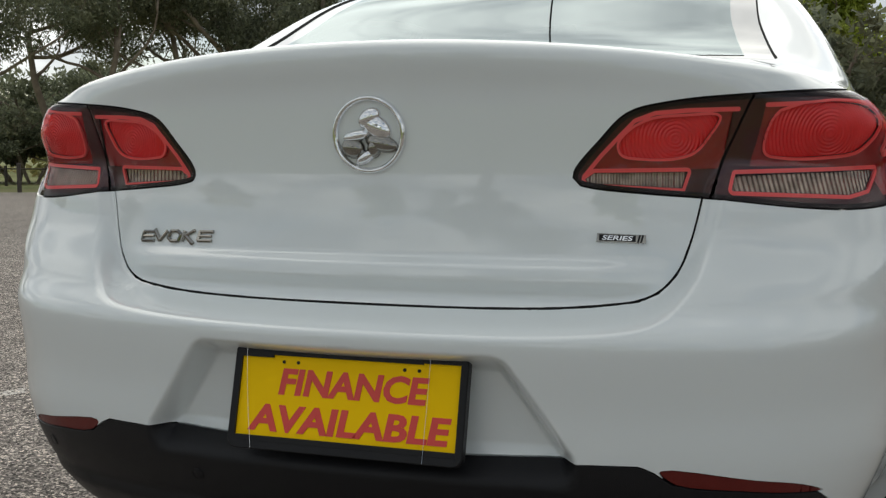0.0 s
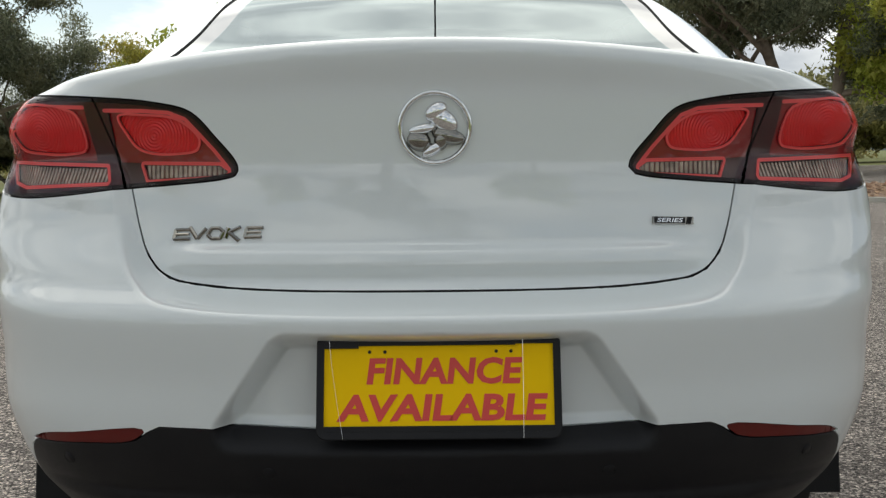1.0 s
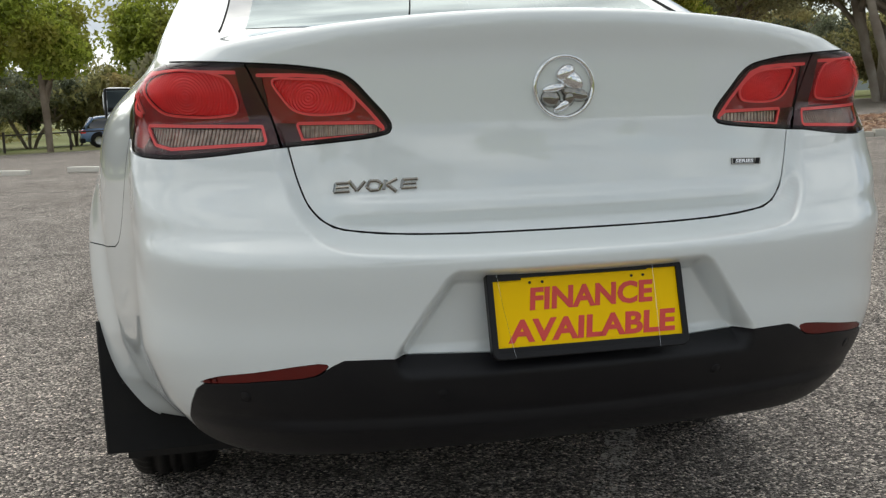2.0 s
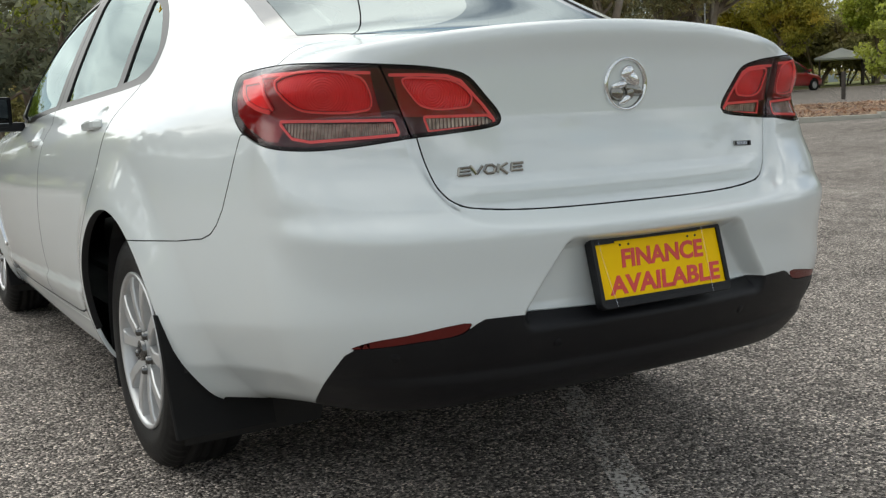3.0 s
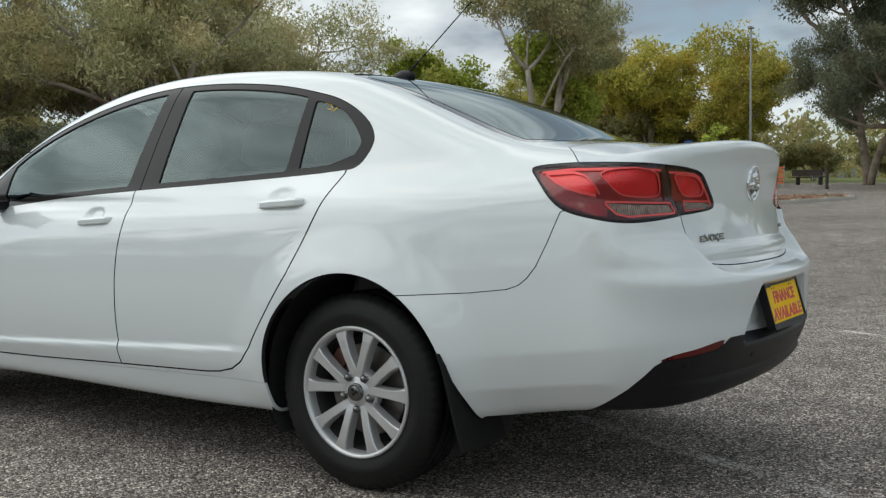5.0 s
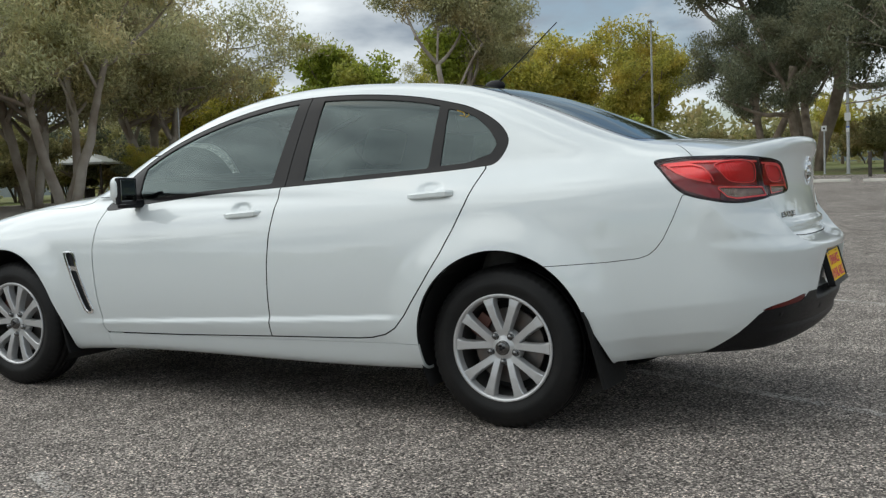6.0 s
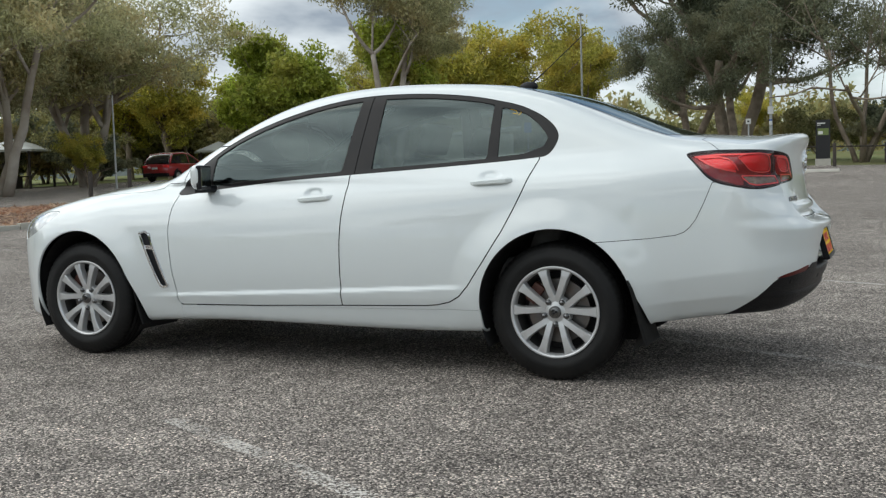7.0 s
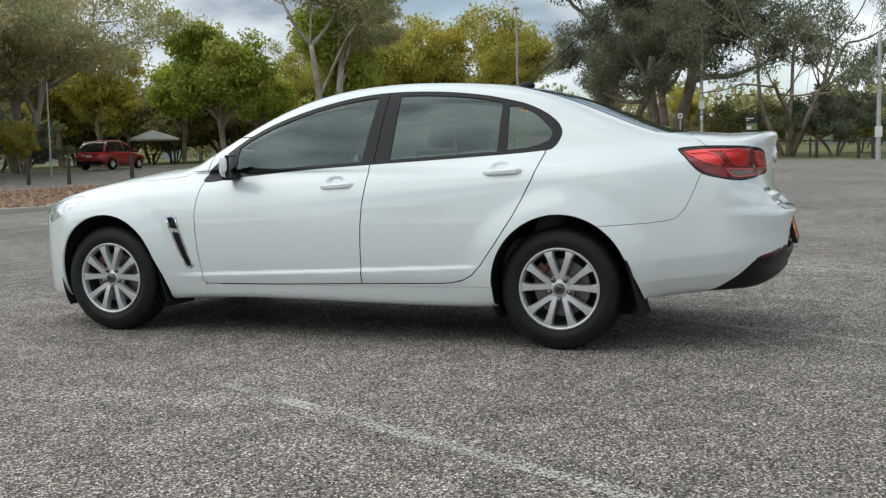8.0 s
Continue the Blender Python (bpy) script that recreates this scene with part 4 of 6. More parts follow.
for sx in (-1, 1):
    for y0, z0 in ((0.305, 0.968), (1.295, 0.902)):
        pts = []
        for k in np.linspace(-1, 1, 9):
            p, n = surface_x(y0 + 0.108 * k, z0 - 0.006 * k, sx)
            flat = max(abs(p.x), 0.0)
            pts.append((p.x, p.y, p.z))
        base = max(abs(p[0]) for p in pts)
        bm = bmesh.new()
        rows = []
        for i, k in enumerate(np.linspace(-1, 1, 9)):
            h = 0.0135 * (1 - 0.35 * (k ** 4)) * (1.15 if k < -0.35 else 1.0)
            out = 0.022 * (1 - k ** 6) + 0.004
            c = Vector((sx * (base - 0.012), pts[i][1], z0 - 0.006 * k))
            rows.append([bm.verts.new(c + Vector((sx * o, 0, v))) for o, v in ((0, -h), (out * 0.75, -h), (out, -h * 0.6), (out, h * 0.5), (out * 0.7, h), (0, h))])
        for a, b in zip(rows, rows[1:]):
            for q in range(6):
                bm.faces.new((a[q], a[(q + 1) % 6], b[(q + 1) % 6], b[q]))
        bm.faces.new(rows[0])
        bm.faces.new(rows[-1][::-1])
        part("door_handle", bm, PAINT, sedan, "white door handle", smooth=False)
    # mirror
    mirror = part("wing_mirror", bmesh.new(), BLACK, sedan, "white and black wing mirror")
    bm = bmesh.new()
    bmesh.ops.create_uvsphere(bm, u_segments=28, v_segments=18, radius=1)
    for v in bm.verts:
        x, y, z = v.co[:]
        e = lambda c, k: math.copysign(abs(c) ** k, c)
        v.co = Vector((sx * (0.965 + 0.085 * e(x, 0.55)), 1.975 + (0.042 * e(y, 0.8) if y > 0 else 0.03 * e(y, 0.5)) - 0.05 * e(x, 0.6) * 0.6, 1.03 + 0.068 * e(z, 0.6) + 0.01 * x))
    part("housing", bm, PAINT, mirror, smooth=True)
    bm = bmesh.new()
    box(bm, -0.07, 0.07, -0.004, 0.004, -0.052, 0.052, 0.003, pose(sx * 0.965, 1.936, 1.032, 0, 0, -17 * sx))
    part("mirror_glass", bm, MIRROR, mirror)
    bm = bmesh.new()
    box(bm, -0.084, 0.084, -0.014, 0.014, -0.067, 0.064, 0.012, pose(sx * 0.963, 1.951, 1.03, 0, 0, -17 * sx))
    box(bm, -0.06, 0.07, -0.03, 0.03, -0.09, -0.05, 0.012, pose(sx * 0.90, 1.99, 1.035, 0, 0, 0))
    part("mirror_base", bm, BLACK, mirror)

# a short gold scribble on each quarter glass, kept as plain strokes
for sx in (-1, 1):
    mark = part("glass_mark", bmesh.new(), YELLOW, sedan, "faint gold scribble on the quarter glass")
    for y0, z0, y1, z1 in ((0.245, 1.345, 0.215, 1.335), (0.215, 1.335, 0.205, 1.315), (0.2, 1.338, 0.185, 1.318), (0.185, 1.318, 0.2, 1.305), (0.23, 1.318, 0.21, 1.312)):
        p0, n0 = surface_x(y0 + 0.03, z0 - 0.03, sx, 0.66)
        p1, n1 = surface_x(y1 + 0.03, z1 - 0.03, sx, 0.66)
        bm = bmesh.new()
        tube(bm, [p0 - n0 * 0.006, p1 - n1 * 0.006], 0.0012, 5)
        part("stroke", bm, YELLOW, mark)

aerial = part("aerial", bmesh.new(), BLACK, sedan, "thin black roof aerial")
bm = bmesh.new()
tube(bm, [(0, 0.39, 1.503), (0, 0.30, 1.575), (0, 0.075, 1.762)], [0.005, 0.0028, 0.0025], 8)
part("mast", bm, BLACK, aerial)
bm = bmesh.new()
bmesh.ops.create_uvsphere(bm, u_segments=16, v_segments=10, radius=1, matrix=Matrix.Translation((0, 0.41, 1.485)) @ Matrix.Diagonal((0.025, 0.055, 0.028, 1)))
part("base", bm, BLACK, aerial, smooth=True)


def on_rear(x, z):
    p, n = settle(np.array([[x, -1.08, z]]), 8)
    return Vector(p[0]), Vector(n[0])


def rear_frame(x, z, lift_by=0.0):
    """A pose on the boot lid: local x along the car's width, local y up, local z away from the surface."""
    p, n = on_rear(x, z)
    xa = (Vector((1, 0, 0)) - n * n.x).normalized()
    ya = n.cross(xa)
    m = Matrix((xa, ya, n)).transposed().to_4x4()
    m.translation = p + n * lift_by
    return m


emblem = part("emblem", bmesh.new(), CHROME, sedan, "round chrome emblem on the boot lid")
at = rear_frame(0.003, 1.0155)
vs, fs = lathe([(0.0515, 0.0), (0.0535, 0.006), (0.0575, 0.0085), (0.0605, 0.006), (0.062, 0.0)], 64, "z")
mesh_part("ring", [at @ Vector(v) for v in vs], fs, CHROME, emblem, smooth=True)
# an abstract chrome relief fills the ring; three low pieces carry painted-in dark reflections
for cx, cy, rx, ry, turn in ((0.002, 0.026, 0.021, 0.015, 35), (0.014, 0.012, 0.028, 0.018, -38), (-0.02, -0.002, 0.024, 0.010, 10), (-0.026, -0.021, 0.020, 0.017, -20), (0.022, -0.014, 0.028, 0.014, -14), (-0.004, -0.035, 0.020, 0.010, 32), (0.010, -0.02, 0.012, 0.018, -10)):
    bm = bmesh.new()
    bmesh.ops.create_uvsphere(bm, u_segments=20, v_segments=10, radius=1, matrix=at @ Matrix.Translation((cx, cy, 0.002)) @ Matrix.Rotation(radians(turn), 4, "Z") @ Matrix.Diagonal((rx, ry, 0.013, 1)))
    part("relief", bm, DARKENEDCHROME if turn in (-20, -14, -10) else CHROME, emblem, smooth=True)


def glyph(bm, at, strokes, thick, ridged=False):
    """Raised bars: each stroke is (x0, y0, x1, y1, width)."""
    for x0, y0, x1, y1, w in strokes:
        w *= 1.2 if ridged else 1.0
        d = Vector((x1 - x0, y1 - y0, 0)).normalized()
        nn = Vector((-d.y, d.x, 0)) * w / 2
        a, b = Vector((x0, y0, 0)), Vector((x1, y1, 0))
        lo = [a - nn, b - nn, b + nn, a + nn]
        top = [bm.verts.new(at @ (p * 1.0 + Vector((0, 0, thick)))) for p in lo]
        bot = [bm.verts.new(at @ p) for p in lo]
        ridge = [bm.verts.new(at @ (p + Vector((0, 0, thick * 1.35)))) for p in (a + d * w * 0.3, b - d * w * 0.3)] if ridged else None
        if ridged:
            bm.faces.new((top[0], top[1], ridge[1], ridge[0]))
            bm.faces.new((top[2], top[3], ridge[0], ridge[1]))
            bm.faces.new((top[1], top[2], ridge[1]))
            bm.faces.new((top[3], top[0], ridge[0]))
        else:
            bm.faces.new(top)
        for k in range(4):
            bm.faces.new((bot[k], bot[(k + 1) % 4], top[(k + 1) % 4], top[k]))


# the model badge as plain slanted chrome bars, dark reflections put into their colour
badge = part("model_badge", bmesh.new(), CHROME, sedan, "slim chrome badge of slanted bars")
STROKES = ([(-0.016, -0.0085, 0.015, -0.0085, 0.005), (-0.013, 0.0, 0.014, 0.0, 0.004), (-0.012, 0.0085, 0.018, 0.0085, 0.005), (-0.0155, -0.009, -0.011, 0.009, 0.005)],
           [(-0.016, 0.013, -0.002, -0.009, 0.006), (-0.002, -0.009, 0.015, 0.01, 0.005)],
           [(-0.014, -0.002, -0.006, -0.01, 0.005), (-0.007, -0.0095, 0.01, -0.0095, 0.005), (0.009, -0.01, 0.016, 0.003, 0.005), (0.016, 0.002, 0.008, 0.0095, 0.005), (0.009, 0.0095, -0.007, 0.0095, 0.005), (-0.006, 0.01, -0.014, -0.003, 0.005)],
           [(-0.013, -0.01, -0.007, 0.01, 0.006), (-0.009, 0.0, 0.015, 0.011, 0.005), (-0.006, 0.001, 0.012, -0.015, 0.006)])
for k, kind in enumerate((0, 1, 2, 3, 0)):
    at = rear_frame(-0.430 + 0.031 * k + (0.005 if k == 4 else 0), 0.854, -0.0005) @ Matrix.Diagonal((0.95, 0.9, 1, 1))
    for stroke in STROKES[kind]:
        bm = bmesh.new()
        glyph(bm, at, [stroke], 0.0035, True)
        part("badge_bar", bm, DARKENEDCHROME, badge)
plaque = part("series_badge", bmesh.new(), CHROME, sedan, "small chrome badge reading SERIES II")
at = rear_frame(0.406, 0.869, 0.0)
bm = bmesh.new()
glyph(bm, at @ Matrix.Shear("XZ", 4, (0.0, 0.0)), [(-0.036, 0, 0.036, 0, 0.0125)], 0.003)
part("plate", bm, DARKENEDCHROME, plaque)
bm = bmesh.new()
glyph(bm, at, [(-0.033, 0, 0.021, 0, 0.0095)], 0.0036)
part("dark_inlay", bm, BLACK, plaque)


def lettering(text, width, height, mat, parent, m, slant=0.0, bold=0.0, depth=0.0006):
    cu = bpy.data.curves.new("lettering", "FONT")
    cu.body, cu.align_x, cu.align_y, cu.extrude, cu.offset, cu.shear, cu.resolution_u = text, "CENTER", "CENTER", depth, bold, slant, 3
    tmp = bpy.data.objects.new("lettering", cu)
    scene.collection.objects.link(tmp)
    bpy.context.view_layer.update()
    me = bpy.data.meshes.new_from_object(tmp.evaluated_get(bpy.context.evaluated_depsgraph_get()))
    bpy.data.objects.remove(tmp)
    co = np.array([v.co[:] for v in me.vertices])
    lo, hi = co.min(0), co.max(0)
    for v in me.vertices:
        v.co.x = (v.co.x - (lo[0] + hi[0]) / 2) * width / (hi[0] - lo[0])
        v.co.y = (v.co.y - (lo[1] + hi[1]) / 2) * height / (hi[1] - lo[1])
    me.transform(m)
    me.materials.clear()
    me.materials.append(mat)
    ob = new("lettering", me)
    ob.parent = parent
    return ob


lettering("SERIES", 0.046, 0.007, CHROME, plaque, at @ Matrix.Translation((-0.006, 0, 0.004)), 0.2, 0.02)
lettering("II", 0.010, 0.0115, BLACK, plaque, at @ Matrix.Translation((0.028, 0, 0.0045)), 0.2, 0.03)

# the sign plate in its black holder
plate = part("sign_plate", bmesh.new(), BLACK, sedan, "yellow finance sign in a black plate holder")
at = Matrix.Translation((0.006, -1.168, 0.6145)) @ pose(0, 0, 0, 90 - 15.5, 0, 0)


def slab(w, h, r, z0, z1, m, hole=None, n=6):
    """A rounded flat slab, or a rounded frame round a hole."""
    bm = bmesh.new()

    def loop(w, h, r, z):
        return [bm.verts.new(m @ Vector((cx * (w / 2 - r) + r * math.cos(radians(a0 + 90 * k / n)), cy * (h / 2 - r) + r * math.sin(radians(a0 + 90 * k / n)), z)))
                for cx, cy, a0 in ((1, 1, 0), (-1, 1, 90), (-1, -1, 180), (1, -1, 270)) for k in range(n + 1)]
    def wall(a, b):
        for k in range(len(a)):
            bm.faces.new((a[k], a[(k + 1) % len(a)], b[(k + 1) % len(a)], b[k]))
    top, bev, bot = loop(w - 0.003, h - 0.003, r, z1), loop(w, h, r, z1 - 0.002), loop(w, h, r, z0)
    wall(bot, bev), wall(bev, top)
    if hole:
        i0, i1 = loop(hole[0], hole[1], hole[2], z1 - 0.001), loop(hole[0], hole[1], hole[2], z0)
        wall(top, i0), wall(i0, i1), wall(i1, bot)
    else:
        bm.faces.new(top)
        bm.faces.new(bot[::-1])
    return bm


part("holder", slab(0.380, 0.163, 0.015, -0.012, 0.006, at, (0.357, 0.1375, 0.004)), BLACK, plate)
part("backing", slab(0.372, 0.155, 0.008, -0.022, -0.006, at), BLACK, plate)
part("yellow_sheet", slab(0.362, 0.140, 0.004, -0.008, 0.0005, at), YELLOW, plate)
for x0, x1, y0, y1 in ((-0.1785, -0.125, 0.0595, 0.0695), (-0.125, 0.120, 0.0635, 0.0695), (0.120, 0.1785, 0.0655, 0.0695), (-0.1785, 0.1785, -0.0695, -0.0605)):
    bm = bmesh.new()
    box(bm, x0, x1, y0, y1, -0.004, 0.0055, 0.0008, at)
    part("holder_lip", bm, BLACK, plate)
for x in (-0.108, -0.084, 0.09, 0.113):
    vs, fs = lathe([(0.0001, 0.0016), (0.0026, 0.0016), (0.0028, 0.0)], 12, "z")
    mesh_part("screw_hole", [at @ Matrix.Translation((x, 0.054, 0)) @ Vector(v) for v in vs], fs, BLACK, plate)
lettering("FINANCE", 0.243, 0.0415, REDINK, plate, at @ Matrix.Translation((0.009, 0.024, 0.001)), 0.12, 0.034)
lettering("AVAILABLE", 0.328, 0.0415, REDINK, plate, at @ Matrix.Translation((0.005, -0.0325, 0.001)), 0.12, 0.034)
for pts in (((-0.171, 0.078), (-0.166, 0.03), (-0.157, -0.03), (-0.148, -0.08)), ((0.131, 0.08), (0.131, 0.0), (0.130, -0.08))):
    bm = bmesh.new()
    tube(bm, [at @ Vector((x, y, 0.0065)) for x, y in pts], 0.0003, 5)
    part("tie_wire", bm, CHROME, plate)
bm = bmesh.new()
box(bm, -0.016, 0.016, -0.03, 0.03, -0.006, 0.006, 0.003, Matrix.Translation((0.0, -1.108, 0.692)))
part("camera_housing", bm, BLACK, sedan)
for x in (-0.60, -0.262, 0.272, 0.61):
    p, n = settle(np.array([[x, -1.12 + 0.25 * x * x, 0.482]]), 8)
    m = Vector(n[0]).to_track_quat("Z", "Y").to_matrix().to_4x4()
    m.translation = Vector(p[0])
    vs, fs = lathe([(0.0001, 0.0008), (0.009, 0.0008), (0.0098, 0.0), (0.0104, 0.0012), (0.0112, 0.001), (0.0115, -0.003)], 24, "z")
    mesh_part("parking_sensor", [m @ Vector(v) for v in vs], fs, BLACK, sedan, smooth=True)

# cabin
def seat(name, x, y, w, h):
    s = part(name, bmesh.new(), SEATCLOTH, sedan, "grey cloth seat")
    bm = bmesh.new()
    box(bm, x - w / 2, x + w / 2, y - 0.22, y + 0.3, 0.42, 0.58, 0.05)
    part("cushion", bm, SEATCLOTH, s, smooth=True)
    bm = bmesh.new()
    box(bm, -w / 2, w / 2, -0.07, 0.07, 0.0, h, 0.05, pose(x, y - 0.24, 0.5, 20, 0, 0))
    part("backrest", bm, SEATCLOTH, s, smooth=True)
    for hx in ((x,) if w < 0.8 else (x - 0.37, x + 0.37)):
        bm = bmesh.new()
        box(bm, -0.13, 0.13, -0.045, 0.045, h + 0.03, h + 0.2, 0.04, pose(hx, y - 0.24, 0.5, 18, 0, 0))
        part("headrest", bm, SEATCLOTH, s, smooth=True)


seat("front_seat", -0.37, 1.3, 0.5, 0.62)
seat("front_seat", 0.37, 1.3, 0.5, 0.62)
seat("rear_seat", 0.0, 0.42, 1.3, 0.55)
bm = bmesh.new()
box(bm, -0.7, 0.7, 1.95, 2.35, 0.78, 0.99, 0.06)
part("dashboard", bm, CABINTRIM, sedan, smooth=True)
bm = bmesh.new()
box(bm, -0.6, 0.6, -0.55, -0.02, 1.02, 1.05, 0.01)
part("parcel_shelf", bm, CABINTRIM, sedan)
vs, fs = lathe([(0.175 + 0.015 * math.cos(a), 0.015 * math.sin(a)) for a in np.linspace(0, 2 * math.pi, 10, endpoint=False)], 32, "z", True)
mesh_part("steering_wheel", [Matrix.Translation((0.37, 1.85, 0.95)) @ pose(0, 0, 0, 65, 0, 0) @ Vector(v) for v in vs], fs, CABINTRIM, sedan, smooth=True)


# ---- the place: sloping bitumen car park among gum trees ----
def leaf_material(name, dark, light, gold):
    m = bpy.data.materials.new(name)
    m.use_nodes = True
    n, l = m.node_tree.nodes, m.node_tree.links
    b = n["Principled BSDF"]
    b.inputs["Roughness"].default_value = 0.55
    geo, ramp, co, big, mix = n.new("ShaderNodeNewGeometry"), n.new("ShaderNodeValToRGB"), n.new("ShaderNodeTexCoord"), n.new("ShaderNodeTexNoise"), n.new("ShaderNodeMixRGB")
    ramp.color_ramp.elements[0].color, ramp.color_ramp.elements[1].color = (*dark, 1), (*light, 1)
    big.inputs["Scale"].default_value = 0.5
    l.new(co.outputs["Object"], big.inputs["Vector"])
    l.new(geo.outputs["Random Per Island"], ramp.inputs["Fac"])
    rng = n.new("ShaderNodeMapRange")
    rng.inputs["From Min"].default_value, rng.inputs["From Max"].default_value, rng.inputs["To Max"].default_value = 0.45, 0.7, 0.7
    l.new(big.outputs["Fac"], rng.inputs["Value"])
    l.new(rng.outputs["Result"], mix.inputs["Fac"])
    l.new(ramp.outputs["Color"], mix.inputs["Color1"])
    mix.inputs["Color2"].default_value = (*gold, 1)
    info, hsv, rr = n.new("ShaderNodeObjectInfo"), n.new("ShaderNodeHueSaturation"), n.new("ShaderNodeMapRange")
    rr.inputs["To Min"].default_value, rr.inputs["To Max"].default_value = 1.25, 1.8
    l.new(info.outputs["Random"], rr.inputs["Value"])
    l.new(rr.outputs["Result"], hsv.inputs["Value"])
    l.new(mix.outputs["Color"], hsv.inputs["Color"])
    l.new(hsv.outputs["Color"], b.inputs["Base Color"])
    back, add = n.new("ShaderNodeBsdfTranslucent"), n.new("ShaderNodeMixShader")
    l.new(hsv.outputs["Color"], back.inputs["Color"])
    add.inputs["Fac"].default_value = 0.5
    l.new(b.outputs["BSDF"], add.inputs[1])
    l.new(back.outputs["BSDF"], add.inputs[2])
    l.new(add.outputs["Shader"], n["Material Output"].inputs["Surface"])
    return m


def bitumen_material():
    m = bpy.data.materials.new("bitumen")
    m.use_nodes = True
    n, l = m.node_tree.nodes, m.node_tree.links
    b = n["Principled BSDF"]
    b.inputs["Roughness"].default_value = 0.85
    b.inputs["Specular IOR Level"].default_value = 0.25
    co = n.new("ShaderNodeTexCoord")
    chips, fine, broad, mid = n.new("ShaderNodeTexVoronoi"), n.new("ShaderNodeTexNoise"), n.new("ShaderNodeTexNoise"), n.new("ShaderNodeTexNoise")
    chips.inputs["Scale"].default_value = 125
    fine.inputs["Scale"].default_value, fine.inputs["Detail"].default_value = 130, 6
    fine.inputs["Roughness"].default_value = 0.75
    broad.inputs["Scale"].default_value, broad.inputs["Detail"].default_value = 0.35, 5
    mid.inputs["Scale"].default_value, mid.inputs["Detail"].default_value, mid.inputs["Roughness"].default_value = 3.5, 11, 0.68
    for t in (chips, fine, broad, mid):
        l.new(co.outputs["Object"], t.inputs["Vector"])
    tone = n.new("ShaderNodeValToRGB")
    e = tone.color_ramp.elements
    e[0].position, e[0].color = 0.05, (0.045, 0.039, 0.034, 1)
    e[1].position, e[1].color = 1.0, (0.82, 0.73, 0.64, 1)
    for p, c in ((0.45, (0.185, 0.163, 0.146, 1)), (0.75, (0.33, 0.288, 0.257, 1))):
        k = e.new(p)
        k.color = c
    sep = n.new("ShaderNodeSeparateColor")
    l.new(chips.outputs["Color"], sep.inputs["Color"])
    l.new(sep.outputs["Red"], tone.inputs["Fac"])
    grit = n.new("ShaderNodeMapRange")
    grit.inputs["From Min"].default_value, grit.inputs["From Max"].default_value = 0.36, 0.66
    grit.inputs["To Min"].default_value, grit.inputs["To Max"].default_value = 0.05, 2.2
    l.new(fine.outputs["Fac"], grit.inputs["Value"])
    stain = n.new("ShaderNodeMapRange")
    stain.inputs["From Min"].default_value, stain.inputs["From Max"].default_value = 0.3, 0.7
    stain.inputs["To Min"].default_value, stain.inputs["To Max"].default_value = 0.66, 1.34
    l.new(mid.outputs["Fac"], stain.inputs["Value"])
    wide = n.new("ShaderNodeMapRange")
    wide.inputs["From Min"].default_value, wide.inputs["From Max"].default_value = 0.3, 0.7
    wide.inputs["To Min"].default_value, wide.inputs["To Max"].default_value = 0.82, 1.15
    l.new(broad.outputs["Fac"], wide.inputs["Value"])
    m1, m2, m3 = n.new("ShaderNodeMath"), n.new("ShaderNodeMath"), n.new("ShaderNodeHueSaturation")
    m1.operation = m2.operation = "MULTIPLY"
    l.new(grit.outputs["Result"], m1.inputs[0])
    l.new(stain.outputs["Result"], m1.inputs[1])
    l.new(m1.outputs["Value"], m2.inputs[0])
    l.new(wide.outputs["Result"], m2.inputs[1])
    l.new(m2.outputs["Value"], m3.inputs["Value"])
    l.new(tone.outputs["Color"], m3.inputs["Color"])
    l.new(m3.outputs["Color"], b.inputs["Base Color"])
    bp = n.new("ShaderNodeBump")
    bp.inputs["Distance"].default_value, bp.inputs["Strength"].default_value = 0.009, 1.0
    l.new(chips.outputs["Distance"], bp.inputs["Height"])
    bp.invert = True
    l.new(bp.outputs["Normal"], b.inputs["Normal"])
    return m


def worn_paint():
    """Road paint worn through to the stone beneath."""
    m = material("worn_line_paint", (0.8, 0.75, 0.69), 0.8, vary=0.3, scale=6)
    n, l = m.node_tree.nodes, m.node_tree.links
    co, a, c = n.new("ShaderNodeTexCoord"), n.new("ShaderNodeTexNoise"), n.new("ShaderNodeTexNoise")
    a.inputs["Scale"].default_value, a.inputs["Detail"].default_value, a.inputs["Roughness"].default_value = 70, 6, 0.8
    c.inputs["Scale"].default_value, c.inputs["Detail"].default_value = 2.2, 4
    l.new(co.outputs["Object"], a.inputs["Vector"])
    l.new(co.outputs["Object"], c.inputs["Vector"])
    chips, sep = n.new("ShaderNodeTexVoronoi"), n.new("ShaderNodeSeparateColor")
    chips.inputs["Scale"].default_value = 125
    l.new(co.outputs["Object"], chips.inputs["Vector"])
    l.new(chips.outputs["Color"], sep.inputs["Color"])
    s, u, r = n.new("ShaderNodeMath"), n.new("ShaderNodeMath"), n.new("ShaderNodeMapRange")
    s.operation, u.operation, u.inputs[1].default_value = "ADD", "MULTIPLY_ADD", 0.45
    l.new(a.outputs["Fac"], s.inputs[0])
    l.new(c.outputs["Fac"], s.inputs[1])
    l.new(sep.outputs["Green"], u.inputs[0])
    l.new(s.outputs["Value"], u.inputs[2])
    r.inputs["From Min"].default_value, r.inputs["From Max"].default_value, r.inputs["To Max"].default_value = 1.22, 1.38, 0.9
    l.new(u.outputs["Value"], r.inputs["Value"])
    l.new(r.outputs["Result"], n["Principled BSDF"].inputs["Alpha"])
    return m


